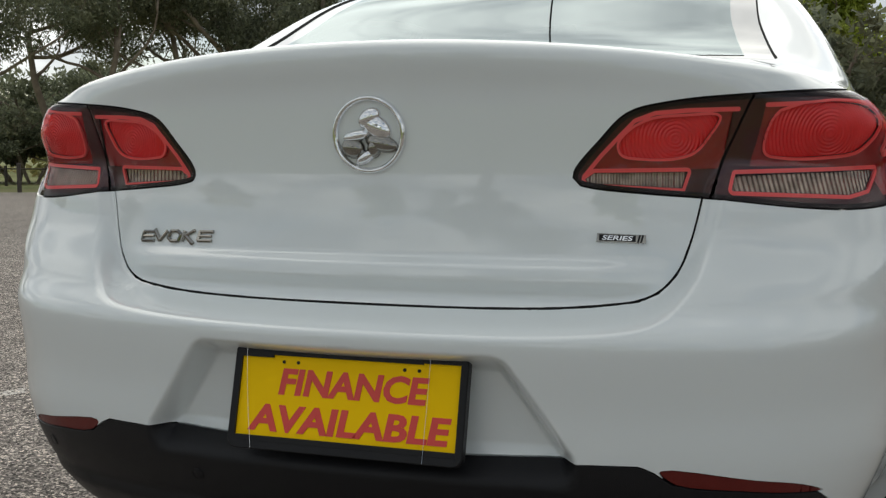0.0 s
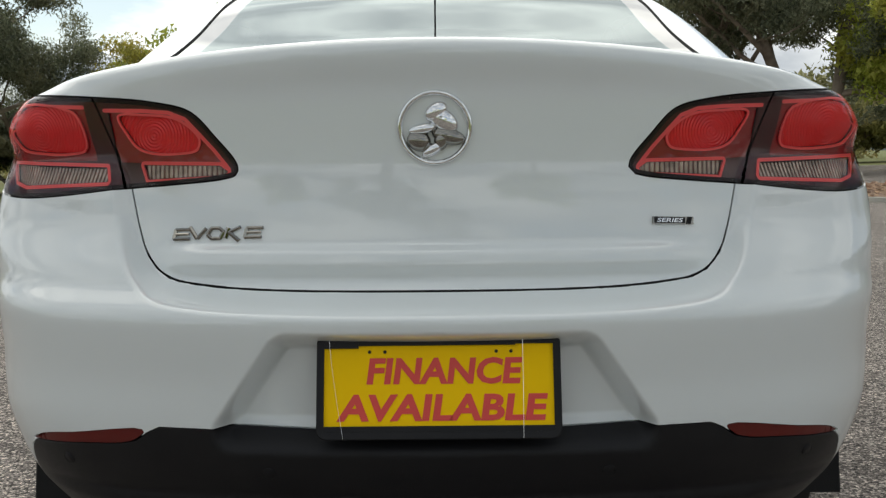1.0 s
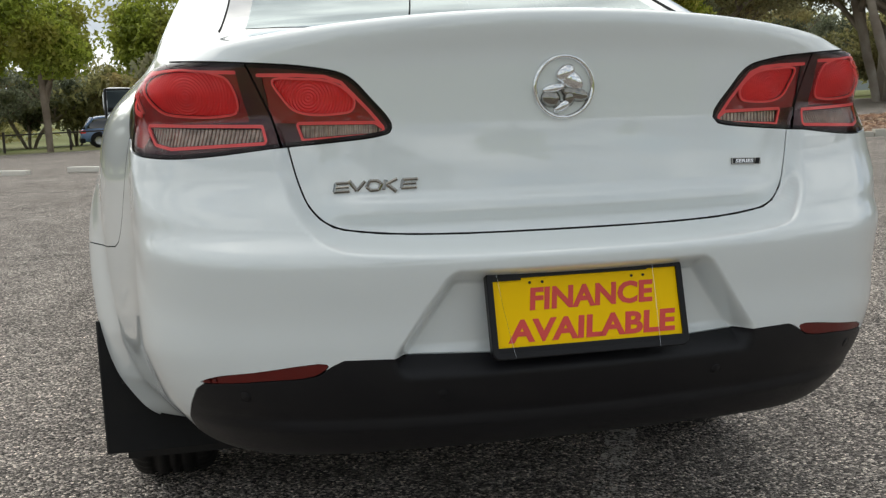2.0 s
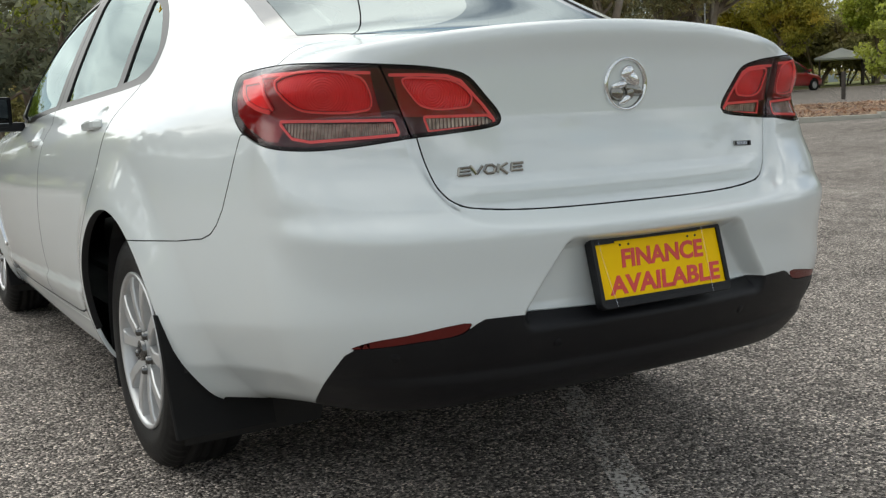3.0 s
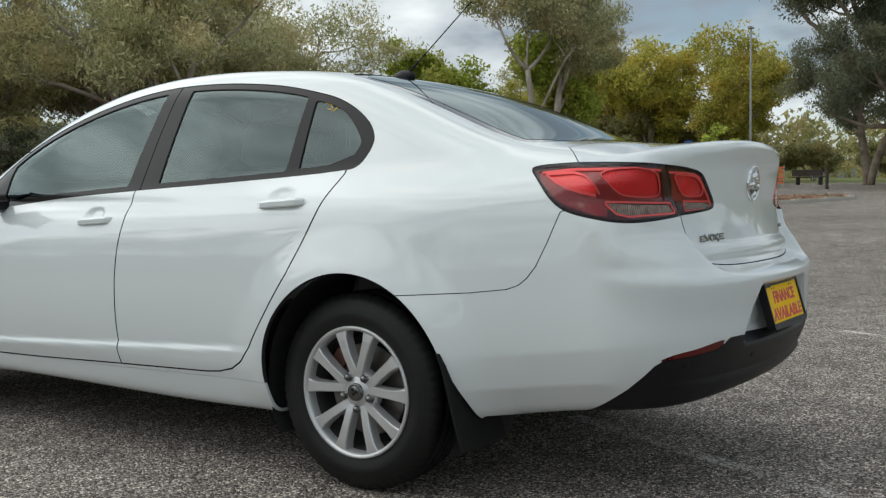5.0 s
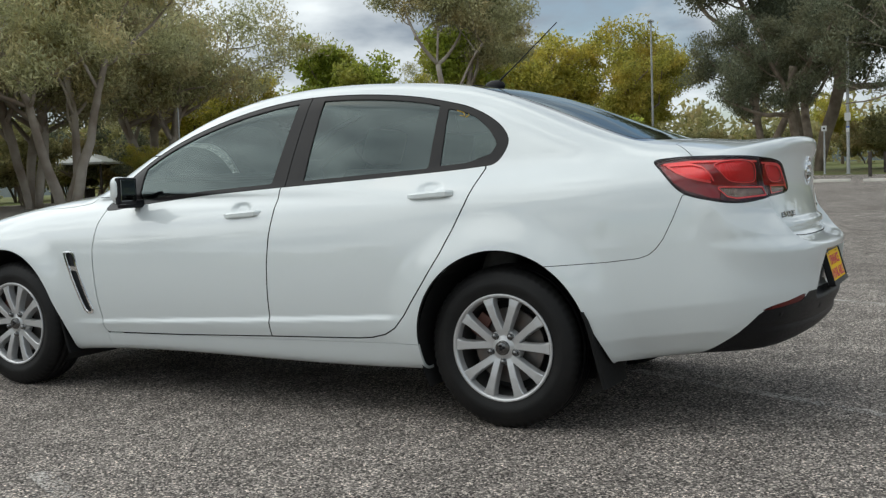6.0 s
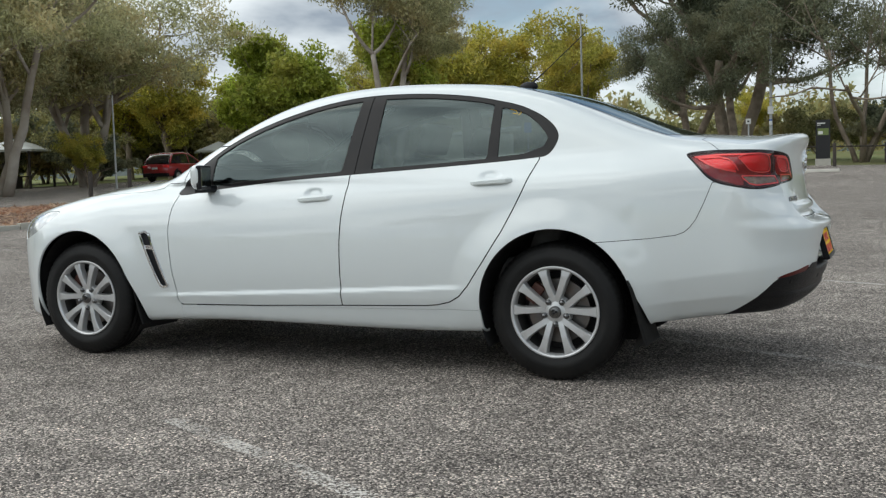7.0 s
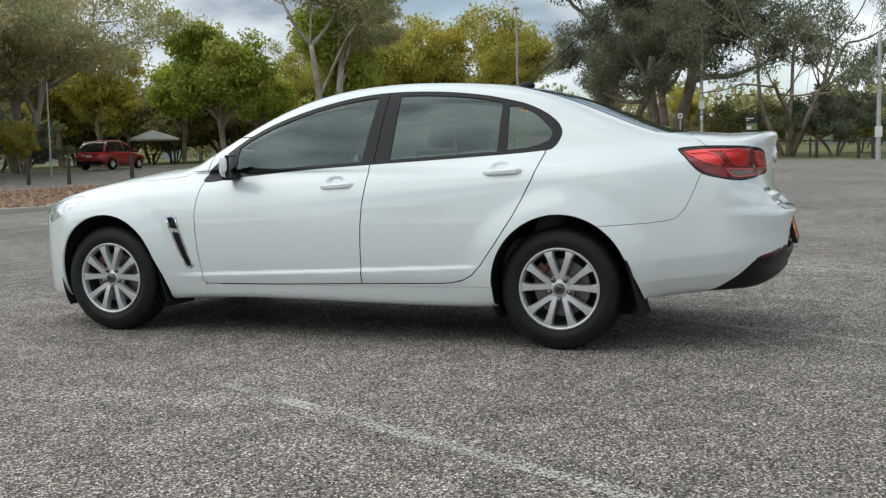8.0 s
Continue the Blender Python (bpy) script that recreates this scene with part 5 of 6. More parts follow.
BITUMEN = bitumen_material()
LINE = worn_paint()
GRASS = material("dry_grass", (0.15, 0.19, 0.05), 0.95, vary=0.7, scale=0.25, bump=0.03, fine=14, tint=(0.22, 0.17, 0.08))
MULCH = material("bark_mulch", (0.2, 0.11, 0.07), 0.95, vary=0.8, scale=2.5, bump=0.03, fine=30, tint=(0.33, 0.25, 0.18))
CONCRETE = material("pale_concrete", (0.5, 0.48, 0.42), 0.9, vary=0.5, scale=3, bump=0.003, fine=90, tint=(0.36, 0.34, 0.29))
STOPPAINT = material("chalky_white_concrete", (0.78, 0.75, 0.68), 0.85, vary=0.5, scale=4, bump=0.003, fine=90, tint=(0.55, 0.52, 0.46))
BARK = material("gum_bark", (0.34, 0.28, 0.22), 0.9, vary=0.9, scale=1.4, bump=0.02, fine=18, tint=(0.12, 0.085, 0.06))
PALEBARK = material("pale_gum_bark", (0.48, 0.43, 0.37), 0.85, vary=0.9, scale=0.9, bump=0.015, fine=14, tint=(0.2, 0.15, 0.115))
GUMLEAF = leaf_material("gum_leaves", (0.16, 0.165, 0.085), (0.43, 0.42, 0.24), (0.40, 0.31, 0.16))
DARKLEAF = leaf_material("dark_gum_leaves", (0.06, 0.072, 0.046), (0.2, 0.215, 0.135), (0.17, 0.155, 0.085))
GREENLEAF = leaf_material("bright_leaves", (0.13, 0.17, 0.025), (0.4, 0.45, 0.08), (0.36, 0.31, 0.08))
OLIVELEAF = leaf_material("olive_leaves", (0.17, 0.18, 0.035), (0.46, 0.42, 0.09), (0.5, 0.38, 0.08))
BRUSHLEAF = leaf_material("brown_olive_leaves", (0.11, 0.115, 0.045), (0.33, 0.31, 0.14), (0.34, 0.25, 0.11))
LITTER = leaf_material("leaf_litter", (0.09, 0.05, 0.035), (0.46, 0.34, 0.24), (0.34, 0.17, 0.10))
TIMBER = material("treated_timber", (0.05, 0.042, 0.036), 0.9, vary=0.6, scale=8, bump=0.004, fine=60, tint=(0.11, 0.09, 0.075))
GALV = material("galvanised_steel", (0.5, 0.51, 0.51), 0.5, metal=0.4, vary=0.4, scale=6)
WALLCREAM = material("cream_block_wall", (0.74, 0.7, 0.6), 0.9, vary=0.3, scale=2)
ROOFGREY = material("pale_sheet_roof", (0.58, 0.6, 0.58), 0.5, vary=0.3, scale=1.5)
BLUE = material("sign_blue", (0.03, 0.12, 0.45), 0.5, vary=0.1)
BINGREEN = material("bin_green", (0.012, 0.04, 0.022), 0.6, vary=0.3)
NAVY = material("bin_blue", (0.01, 0.03, 0.12), 0.6, vary=0.3)
ORANGE = material("orange_barrier_mesh", (0.75, 0.16, 0.05), 0.7, vary=0.3)
SIGNBLACK = material("sign_black", (0.012, 0.012, 0.013), 0.5, vary=0.2)
SIGNWHITE = material("sign_white", (0.7, 0.7, 0.68), 0.5, vary=0.2)
SIGNLIME = material("sign_lime", (0.16, 0.21, 0.06), 0.5, vary=0.3)


def rise(x, y):
    """Height of the ground: level round the car, falling and rising gently away from it."""
    r, a = np.hypot(x, y), np.arctan2(x, y)
    s = 0.0077 * np.sin(a) - 0.0021 * np.cos(a) + 0.0122 * np.sin(2 * a) - 0.0141 * np.cos(2 * a)
    e = np.maximum(r - 10, 0)
    return s * 100 * np.tanh(e / 100)


def spot(x, y, turn=0.0, scale=1.0, up=0.0):
    return Matrix.Translation((x, y, float(rise(x, y)) + up)) @ Matrix.Rotation(radians(turn), 4, "Z") @ Matrix.Diagonal((scale, scale, scale, 1))


radii = [0, 2, 4, 6, 8, 10, 11, 12, 13, 14, 15, 16, 18, 20, 22, 25, 28, 32, 36, 40, 44, 48, 52, 58, 65, 75, 90, 110, 140, 200, 320, 600, 1200, 3000]
vs, fs, mi = [(0.0, 0.0, 0.0)], [], []
N = 120
for r in radii[1:]:
    for k in range(N):
        a = 2 * math.pi * k / N
        vs.append((r * math.sin(a), r * math.cos(a), float(rise(r * math.sin(a), r * math.cos(a)))))


def surface_of(r, deg):
    deg = (deg + 180) % 360 - 180
    if (deg > 140 or deg < -125) and r > 10:
        return 1
    if -60 < deg < -16:
        return 0 if r < 38 else 1
    if 20 < deg < 80:
        return 0 if r < 70 else 1
    return 0 if r < 46 else 1


for i in range(len(radii) - 1):
    for k in range(N):
        k2 = (k + 1) % N
        if i == 0:
            fs.append((0, 1 + k2, 1 + k))
        else:
            b0, b1 = 1 + (i - 1) * N, 1 + i * N
            fs.append((b0 + k, b0 + k2, b1 + k2, b1 + k))
        mi.append(surface_of((radii[i] + radii[i + 1]) / 2, 360 * (k + 0.5) / N))
ground = mesh_part("ground", vs, fs, BITUMEN, smooth=True)
ground.data.materials.append(GRASS)
ground.data.polygons.foreach_set("material_index", mi)
bmg = bmesh.new()
bmg.from_mesh(ground.data)
bmesh.ops.recalc_face_normals(bmg, faces=bmg.faces)
if sum(f.normal.z for f in bmg.faces) < 0:
    bmesh.ops.reverse_faces(bmg, faces=bmg.faces)
bmg.to_mesh(ground.data)
bmg.free()
tagged(ground, "coarse grey bitumen car park with dry grass beyond", "ground", kind="structure")


def strip(name, pts, width, up, mat, label, category):
    """A flat band along points, lying on the ground."""
    bm = bmesh.new()
    rows = []
    for i, p in enumerate(pts):
        d = (Vector(pts[min(i + 1, len(pts) - 1)]) - Vector(pts[max(i - 1, 0)])).normalized()
        s = Vector((-d.y, d.x)) * width / 2
        rows.append([bm.verts.new((p[0] + k * s.x, p[1] + k * s.y, float(rise(p[0] + k * s.x, p[1] + k * s.y)) + up)) for k in (-1, 1)])
    for a, b in zip(rows, rows[1:]):
        bm.faces.new((a[0], a[1], b[1], b[0]))
    ob = part(name, bm, mat)
    return tagged(ob, label, category, kind="structure")


# bay lines, all one way
def bay_line(x, y, back, ahead):
    n = max(2, int((back + ahead) / 1.5))
    pts = [(x + 0.457 * s, y + 0.889 * s) for s in np.linspace(-back, ahead, n)]
    strip("bay_line", pts, 0.085, 0.004, LINE, "worn white parking bay line on bitumen", "line")


bay_line(-2.5, 0.53, 4.6, 0.9)
bay_line(-0.014, -1.157, 3.4, 1.2)
bay_line(3.4, -1.52, 4.5, 1.2)
bay_line(9.2, 12.8, 2.0, 3.0)
bay_line(-2.15, 10.0, 2.6, 1.6)
bay_line(-3.4, 15.6, 1.6, 1.6)
bay_line(21.5, 9.6, 0.9, 2.6)
bay_line(24.6, 8.4, 1.6, 1.6)
bay_line(6.3, 11.4, 2.0, 2.0)

def fast_mesh(name, v, f, mat):
    me = bpy.data.meshes.new(name)
    me.vertices.add(len(v))
    me.vertices.foreach_set("co", v.astype(np.float32).ravel())
    me.loops.add(f.size)
    me.loops.foreach_set("vertex_index", f.astype(np.int32).ravel())
    me.polygons.add(len(f))
    me.polygons.foreach_set("loop_start", np.arange(0, f.size, f.shape[1], dtype=np.int32))
    me.update(calc_edges=True)
    me.materials.append(mat)
    return me


# raised bed with a kerb
edge = [(5.5, 17.5), (8.5, 15.6), (12, 14.6), (16.5, 13.4), (21, 11.6), (25, 9.4), (29.5, 6.9), (33, 5.9), (35, 6.6), (33, 9.5), (29, 13.5), (25, 17.5), (21, 21), (16, 23), (10, 23), (6, 21)]
bed_bm = bmesh.new()
ring_out = [bed_bm.verts.new((x, y, float(rise(x, y)) + 0.075)) for x, y in edge]
cx, cy = 19.0, 15.5
mid_ring = [bed_bm.verts.new((cx + (x - cx) * 0.5, cy + (y - cy) * 0.5, float(rise(cx + (x - cx) * 0.5, cy + (y - cy) * 0.5)) + 0.14)) for x, y in edge]
hub = bed_bm.verts.new((cx, cy, float(rise(cx, cy)) + 0.17))
for i in range(len(edge)):
    j = (i + 1) % len(edge)
    bed_bm.faces.new((ring_out[i], ring_out[j], mid_ring[j], mid_ring[i]))
    bed_bm.faces.new((mid_ring[i], mid_ring[j], hub))
tagged(part("garden_bed", bed_bm, MULCH, smooth=True), "brown bark mulch bed with leaf litter", "ground", kind="structure")
rng = np.random.default_rng(8)
c = np.stack([rng.uniform(5, 35, 60000), rng.uniform(5, 24, 60000), np.zeros(60000)], 1)
c = c[polygon(edge)(c[:, 0], c[:, 1]) > 0.06][:16000]
c[:, 2] = rise(c[:, 0], c[:, 1]) + 0.085 + 0.07 * np.clip(polygon(edge)(c[:, 0], c[:, 1]) / 3.5, 0, 1) + rng.uniform(0, 0.04, len(c))
ax = rng.normal(size=(len(c), 3)) * np.array([1, 1, 0.35])
ax /= np.linalg.norm(ax, axis=1)[:, None]
sd = np.cross(ax, np.array([0, 0, 1.0]) + 0.4 * rng.normal(size=(len(c), 3)))
sd /= np.linalg.norm(sd, axis=1)[:, None]
ln, wd = rng.uniform(0.05, 0.13, (len(c), 1)), rng.uniform(0.02, 0.055, (len(c), 1))
v = np.stack([c - ax * ln, c + sd * wd, c + ax * ln, c - sd * wd], 1).reshape(-1, 3)
litter_ob = new("leaf_litter", fast_mesh("leaf_litter", v, np.arange(len(v)).reshape(-1, 4), LITTER))
tagged(litter_ob, "fallen bark and leaves strewn over the mulch bed", "litter", kind="stuff")
kerb = tagged(new("kerb"), "pale concrete kerb round the mulch bed", "kerb", kind="structure")
for i in range(len(edge)):
    a, b = Vector(edge[i]), Vector(edge[(i + 1) % len(edge)])
    L = (b - a).length
    n = max(1, round(L / 2.4))
    for k in range(n):
        p, q = a.lerp(b, k / n), a.lerp(b, (k + 1) / n)
        d = (q - p).normalized() * 0.012
        bm = bmesh.new()
        m = (p + q) / 2
        box(bm, -(q - p).length / 2 + 0.01, (q - p).length / 2 - 0.01, -0.09, 0.09, -0.1, 0.115, 0.015, spot(m.x, m.y, math.degrees(math.atan2(d.y, d.x))))
        part("kerb_stone", bm, CONCRETE, kerb)


# ---- trees ----
def foliage(tips, count, spread, size, droop, rng, flat=0.75, clusters=0):
    """Small pointed leaves in clumps round the twig ends."""
    tips = np.array(tips)
    heads = tips[rng.permutation(len(tips))[:clusters or len(tips)]]
    girth = spread * rng.uniform(0.55, 1.15, len(heads))
    pick = rng.integers(0, len(heads), count)
    d = rng.normal(size=(count, 3))
    d /= np.maximum(np.linalg.norm(d, axis=1), 1e-6)[:, None]
    d[:, 2] = np.where(d[:, 2] < 0, d[:, 2] * 0.55, d[:, 2] * flat)
    c = heads[pick] + d * (girth[pick] * rng.random(count) ** 0.4)[:, None]
    ax = rng.normal(size=(count, 3))
    ax[:, 2] -= droop
    ax /= np.linalg.norm(ax, axis=1)[:, None]
    sd = np.cross(ax, rng.normal(size=(count, 3)))
    sd /= np.linalg.norm(sd, axis=1)[:, None]
    ln = size[0] * (0.6 + 0.8 * rng.random(count))[:, None]
    wd = size[1] * (0.6 + 0.8 * rng.random(count))[:, None]
    v = np.stack([c - ax * ln / 2 - sd * wd / 2, c - ax * ln * 0.3 + sd * wd / 2, c + ax * ln / 2], 1).reshape(-1, 3)
    f = np.arange(count * 3).reshape(-1, 3)
    return v, f


def tree(name, label, seed, height, width, stems, lean, base_r, bark, leaf, leaves, size, clump, crown_from, droop, category="tree", fork=3, levels=3):
    rng = np.random.default_rng(seed)
    t = thing(name, label, category)
    bm = bmesh.new()
    tips = []

    def grow(p, d, length, r, level):
        pts, rr = [p], [r]
        n = 7
        for k in range(n):
            d = (d + Vector(rng.normal(size=3)) * 0.12 + Vector((0, 0, 0.05 if level else 0.02))).normalized()
            p = p + d * length / n
            pts.append(p)
            rr.append(r * (1 - 0.5 * (k + 1) / n))
        tube(bm, pts, rr, 9 if level == 0 else 6 if level == 1 else 4)
        if level >= levels:
            tips.extend([tuple(q) for q in pts[3:]])
            return
        for k in range(fork + (1 if level == 0 else 0)):
            at = pts[int(rng.integers(2 if level else 4, n + 1))]
            side = Vector(rng.normal(size=3))
            side.z *= 0.35
            nd = (d * 0.55 + side.normalized() * (0.75 + 0.2 * rng.random())).normalized()
            if nd.z < -0.1:
                nd.z *= -0.3
            grow(at, nd, length * (0.55 + 0.2 * rng.random()), rr[-1] * 0.66, level + 1)
        if level >= 1:
            tips.append(tuple(pts[-1]))
    for s in range(stems):
        a = 2 * math.pi * (s + rng.random() * 0.6) / stems
        d = Vector((math.cos(a) * lean, math.sin(a) * lean, 1)).normalized()
        grow(Vector((math.cos(a) * base_r * 0.7, math.sin(a) * base_r * 0.7, -0.15)), d, height * crown_from * (0.85 + 0.3 * rng.random()), base_r / (stems ** 0.4), 0)
    pts = np.array(tips)
    sx = width / 2 / max(np.percentile(np.hypot(pts[:, 0], pts[:, 1]), 92), 0.1)
    sz = height / max(pts[:, 2].max() + clump * 0.5, 0.1)
    for v in bm.verts:
        k = min(max(v.co.z / (height * 0.25), 0), 1)
        v.co.x *= 1 + (sx - 1) * k
        v.co.y *= 1 + (sx - 1) * k
        v.co.z *= sz
    k = np.clip(pts[:, 2] / (height * 0.25), 0, 1)
    pts[:, 0] *= 1 + (sx - 1) * k
    pts[:, 1] *= 1 + (sx - 1) * k
    pts[:, 2] *= sz
    part("trunk", bm, bark, t, smooth=True)
    v, f = foliage(pts, leaves, clump, size, droop, rng, clusters=max(leaves // 95, 12))
    v[:, 2] = np.maximum(v[:, 2], 0.1)
    ob = new("crown", fast_mesh("crown", v, f, leaf))
    ob.parent = t
    return t


made = {
    "gum": tree("gum_tree", "large grey-green gum tree with pale leaning trunks", 3, 14, 13, 3, 0.35, 0.36, PALEBARK, GUMLEAF, 52000, (0.24, 0.085), 1.15, 0.36, 0.9),
    "mass": tree("gum_tree", "dense low-branched olive gum tree", 31, 13, 13, 3, 0.5, 0.26, PALEBARK, GUMLEAF, 50000, (0.25, 0.095), 1.3, 0.18, 0.7, fork=4),
    "tall": tree("gum_tree", "tall gum tree with a pale forked trunk", 9, 15, 11, 2, 0.2, 0.33, PALEBARK, GUMLEAF, 48000, (0.23, 0.085), 1.15, 0.3, 0.9),
    "dark": tree("gum_tree", "dark spreading gum tree with bare twisted limbs", 5, 14, 13, 2, 0.3, 0.36, BARK, DARKLEAF, 52000, (0.24, 0.085), 1.15, 0.24, 0.9),
    "open": tree("gum_tree", "open gum tree with many bare brown stems", 11, 14, 13, 5, 0.42, 0.25, BARK, DARKLEAF, 22000, (0.21, 0.065), 0.8, 0.42, 0.9),
    "thin": tree("gum_tree", "slender sparse gum tree against the sky", 21, 14, 9, 2, 0.25, 0.24, BARK, DARKLEAF, 23000, (0.2, 0.075), 1.0, 0.34, 0.9),
    "broad": tree("street_tree", "bright green broadleaf tree", 14, 9, 7.5, 1, 0.1, 0.13, BARK, GREENLEAF, 26000, (0.2, 0.15), 0.85, 0.11, 0.3, fork=4),
    "olive": tree("wattle_tree", "dense olive-gold wattle tree", 17, 10, 9, 2, 0.25, 0.17, BARK, OLIVELEAF, 28000, (0.22, 0.11), 0.95, 0.11, 0.3, fork=4),
    "shrub": tree("shrub", "dark dense rounded shrub", 19, 4, 5, 3, 0.5, 0.1, BARK, DARKLEAF, 10000, (0.2, 0.1), 0.55, 0.3, 0.2, "shrub", fork=4, levels=2),
    "brush": tree("bush", "scrubby brown-olive bush under the gums", 37, 4.2, 6, 4, 0.6, 0.07, BARK, BRUSHLEAF, 9000, (0.24, 0.13), 0.75, 0.2, 0.3, "shrub", fork=4, levels=2),
    "sapling": tree("sapling", "young green sapling between timber stakes", 23, 2.5, 1.2, 1, 0.05, 0.025, BARK, GREENLEAF, 1300, (0.11, 0.07), 0.25, 0.35, 0.2, "tree", levels=2),
}
used = set()


def plant(kind, x, y, scale=1.0, turn=0.0, group=""):
    m = spot(x, y, turn, scale, -0.05 * scale)
    if kind in used:
        ob = copy_thing(made[kind], m)
        ob.matrix_basis = m
    else:
        used.add(kind)
        ob = made[kind]
        ob.matrix_basis = m
    if group:
        tagged(ob, group=group)


for row in (("gum", 28.5, 35.3, 1.1, 20), ("mass", 31.5, 41.0, 1.1, 0), ("mass", 40.6, 41.5, 1.15, 110), ("mass", 23.5, 44.0, 1.1, 220), ("olive", 51.2, 43.9, 1.05, 0), ("olive", 53.7, 49.5, 1.1, 60), ("broad", 56.8, 41.7, 1.2, 130), ("broad", 49.7, 33.6, 1.3, 200),
            ("broad", 54.4, 33.6, 1.0, 250), ("tall", 49.3, 26.1, 1.0, 40), ("broad", 54.2, 27.5, 1.35, 310), ("olive", 66.5, 26.6, 1.3, 0), ("olive", 69.0, 21.0, 1.25, 90), ("olive", 72.9, 32.1, 1.2, 200),
            ("dark", 53.1, 7.2, 1.1, 200), ("dark", 47.6, 6.6, 0.72, 60), ("dark", 55.5, 10.0, 0.72, 310), ("open", 48.7, 0.6, 1.0, 0), ("shrub", 49.7, -1.6, 1.0, 40)):
    plant(*row)
for row in (("broad", -6.4, 44.7, 1.15, 20), ("broad", -11.0, 47.1, 1.2, 95), ("broad", -2.0, 49.0, 1.2, 170), ("dark", 12.3, 42.6, 0.9, 120), ("dark", 15.0, 39.9, 0.85, 250), ("broad", 17.6, 37.2, 1.1, 30),
            ("shrub", 3.2, 31.3, 1.6, 80), ("broad", 4.5, 33.5, 1.05, 300), ("thin", -30.1, 31.6, 1.0, 0), ("thin", -29.4, 37.4, 1.1, 100), ("thin", -28.5, 42.9, 1.15, 200), ("dark", -23.4, 44.5, 1.0, 300),
            ("shrub", -37.4, 43.8, 1.3, 10), ("shrub", -35.8, 47.6, 1.3, 120), ("shrub", -39.9, 41.7, 1.3, 200), ("thin", -19.9, 48.5, 0.85, 320), ("broad", -17.5, 54.4, 1.0, 200)):
    plant(*row)
for row in (("shrub", -21.1, 55.5, 1.3, 70), ("shrub", -25.5, 54.6, 1.3, 140), ("olive", -13.0, 49.8, 0.9, 140), ("gum", 28.8, 49.0, 1.0, 260), ("shrub", 39.0, 39.6, 0.8, 200), ("olive", 37.4, 38.4, 0.36, 30),
            ("sapling", 16.4, 10.4, 1.0, 0), ("sapling", 25.4, 8.0, 1.0, 130), ("sapling", 21.0, 13.5, 0.9, 250), ("shrub", 20.0, 56, 1.5, 20), ("shrub", 34, 55, 1.6, 20), ("shrub", 44, 50, 1.4, 120), ("brush", 62, 37, 1.2, 220), ("brush", 66, 31, 1.2, 20),
            ("brush", 77, 11, 0.6, 160)):
    plant(*row)
# scrub closes the view under the crowns
for k in range(15):
    a, r = radians(44 + 3.8 * k), 79 + 7 * ((k * 37) % 5) / 4
    plant("brush", -6 + r * math.sin(a), 1 + r * math.cos(a), (1.2 + 0.4 * ((k * 13) % 7) / 6) * (1 if k < 8 else 0.62), 71 * k)
for k in range(8):
    plant("brush", -42 + 7 * k, 57 + 3 * ((k * 5) % 3), 1.2 + 0.3 * ((k * 3) % 4) / 3, 50 * k)
for row in (("brush", 36, 47, 1.3, 0), ("brush", 44.5, 46.5, 1.1, 80), ("olive", 62, 40, 0.9, 30), ("olive", 60.5, 33.0, 0.9, 130), ("olive", 63.5, 20.5, 0.95, 230), ("mass", 74.0, 38.0, 0.95, 70), ("olive", 79, 9, 0.6, 50), ("brush", 57, 3, 1.0, 20), ("brush", 58, -3, 0.9, 120), ("brush", 60, -9, 1.0, 220), ("thin", 63, -6, 0.7, 40)):
    plant(*row)
# undergrowth among the trunks
for k in range(22):
    a, r = radians(18 + 2.5 * k), 81 + 5 * ((k * 29) % 7) / 6
    plant("brush", -6 + r * math.sin(a), -1 + r * math.cos(a), 1.45 + 0.7 * ((k * 17) % 5) / 4, 97 * k)
for k in range(9):
    plant("shrub", -46 + 4.6 * k, 44 + 1.3 * k + 2 * ((k * 7) % 3), (1.35 if k > 4 else 1.75) + 0.3 * ((k * 11) % 4) / 3, 83 * k)
# more of the same trees, out of view, added for reflections in the car
for k, (kind, deg, r, s) in enumerate((("thin", 120, 60, 1.0), ("broad", 150, 62, 1.1), ("broad", 168, 30, 1.1), ("dark", 186, 34, 0.9), ("broad", 200, 34, 1.0), ("olive", 222, 58, 1.1), ("thin", 245, 60, 1.0), ("broad", 268, 60, 1.1), ("thin", 292, 56, 1.0))):
    plant(kind, r * math.sin(radians(deg)), r * math.cos(radians(deg)), s, 47 * k)

# far woods and a low hill
rng = np.random.default_rng(4)
az = rng.uniform(-60, 120, 900)
rr = rng.uniform(85, 150, 900)
tips = np.stack([rr * np.sin(np.radians(az)), rr * np.cos(np.radians(az)), np.zeros(900)], 1)
tips[:, 2] = rise(tips[:, 0], tips[:, 1]) + rng.uniform(0.3, 5.5, 900)
v, f = foliage(tips, 80000, 2.6, (0.7, 0.45), 0.2, rng, 0.8)
far = new("far_woods", fast_mesh("far_woods", v, f, BRUSHLEAF))
tagged(far, "dense distant olive woods beyond the park", "woods", kind="stuff")
vs, fs = [], []
for i in range(61):
    a = radians(20 + 100 * i / 60)
    h = 14 + 22 * math.exp(-((i - 46) / 8) ** 2) + 12 * math.exp(-((i - 30) / 6) ** 2) + 3 * math.sin(i * 0.9)
    for r, z in ((700, -6), (800, h * 0.6), (900, h), (1000, -6)):
        vs.append((r * math.sin(a), r * math.cos(a), z))
for i in range(60):
    for k in range(3):
        fs.append((i * 4 + k, i * 4 + k + 1, i * 4 + 5 + k, i * 4 + 4 + k))
HILL = material("wooded_hill", (0.06, 0.08, 0.075), 1.0, vary=0.6, scale=0.02, tint=(0.09, 0.105, 0.09))
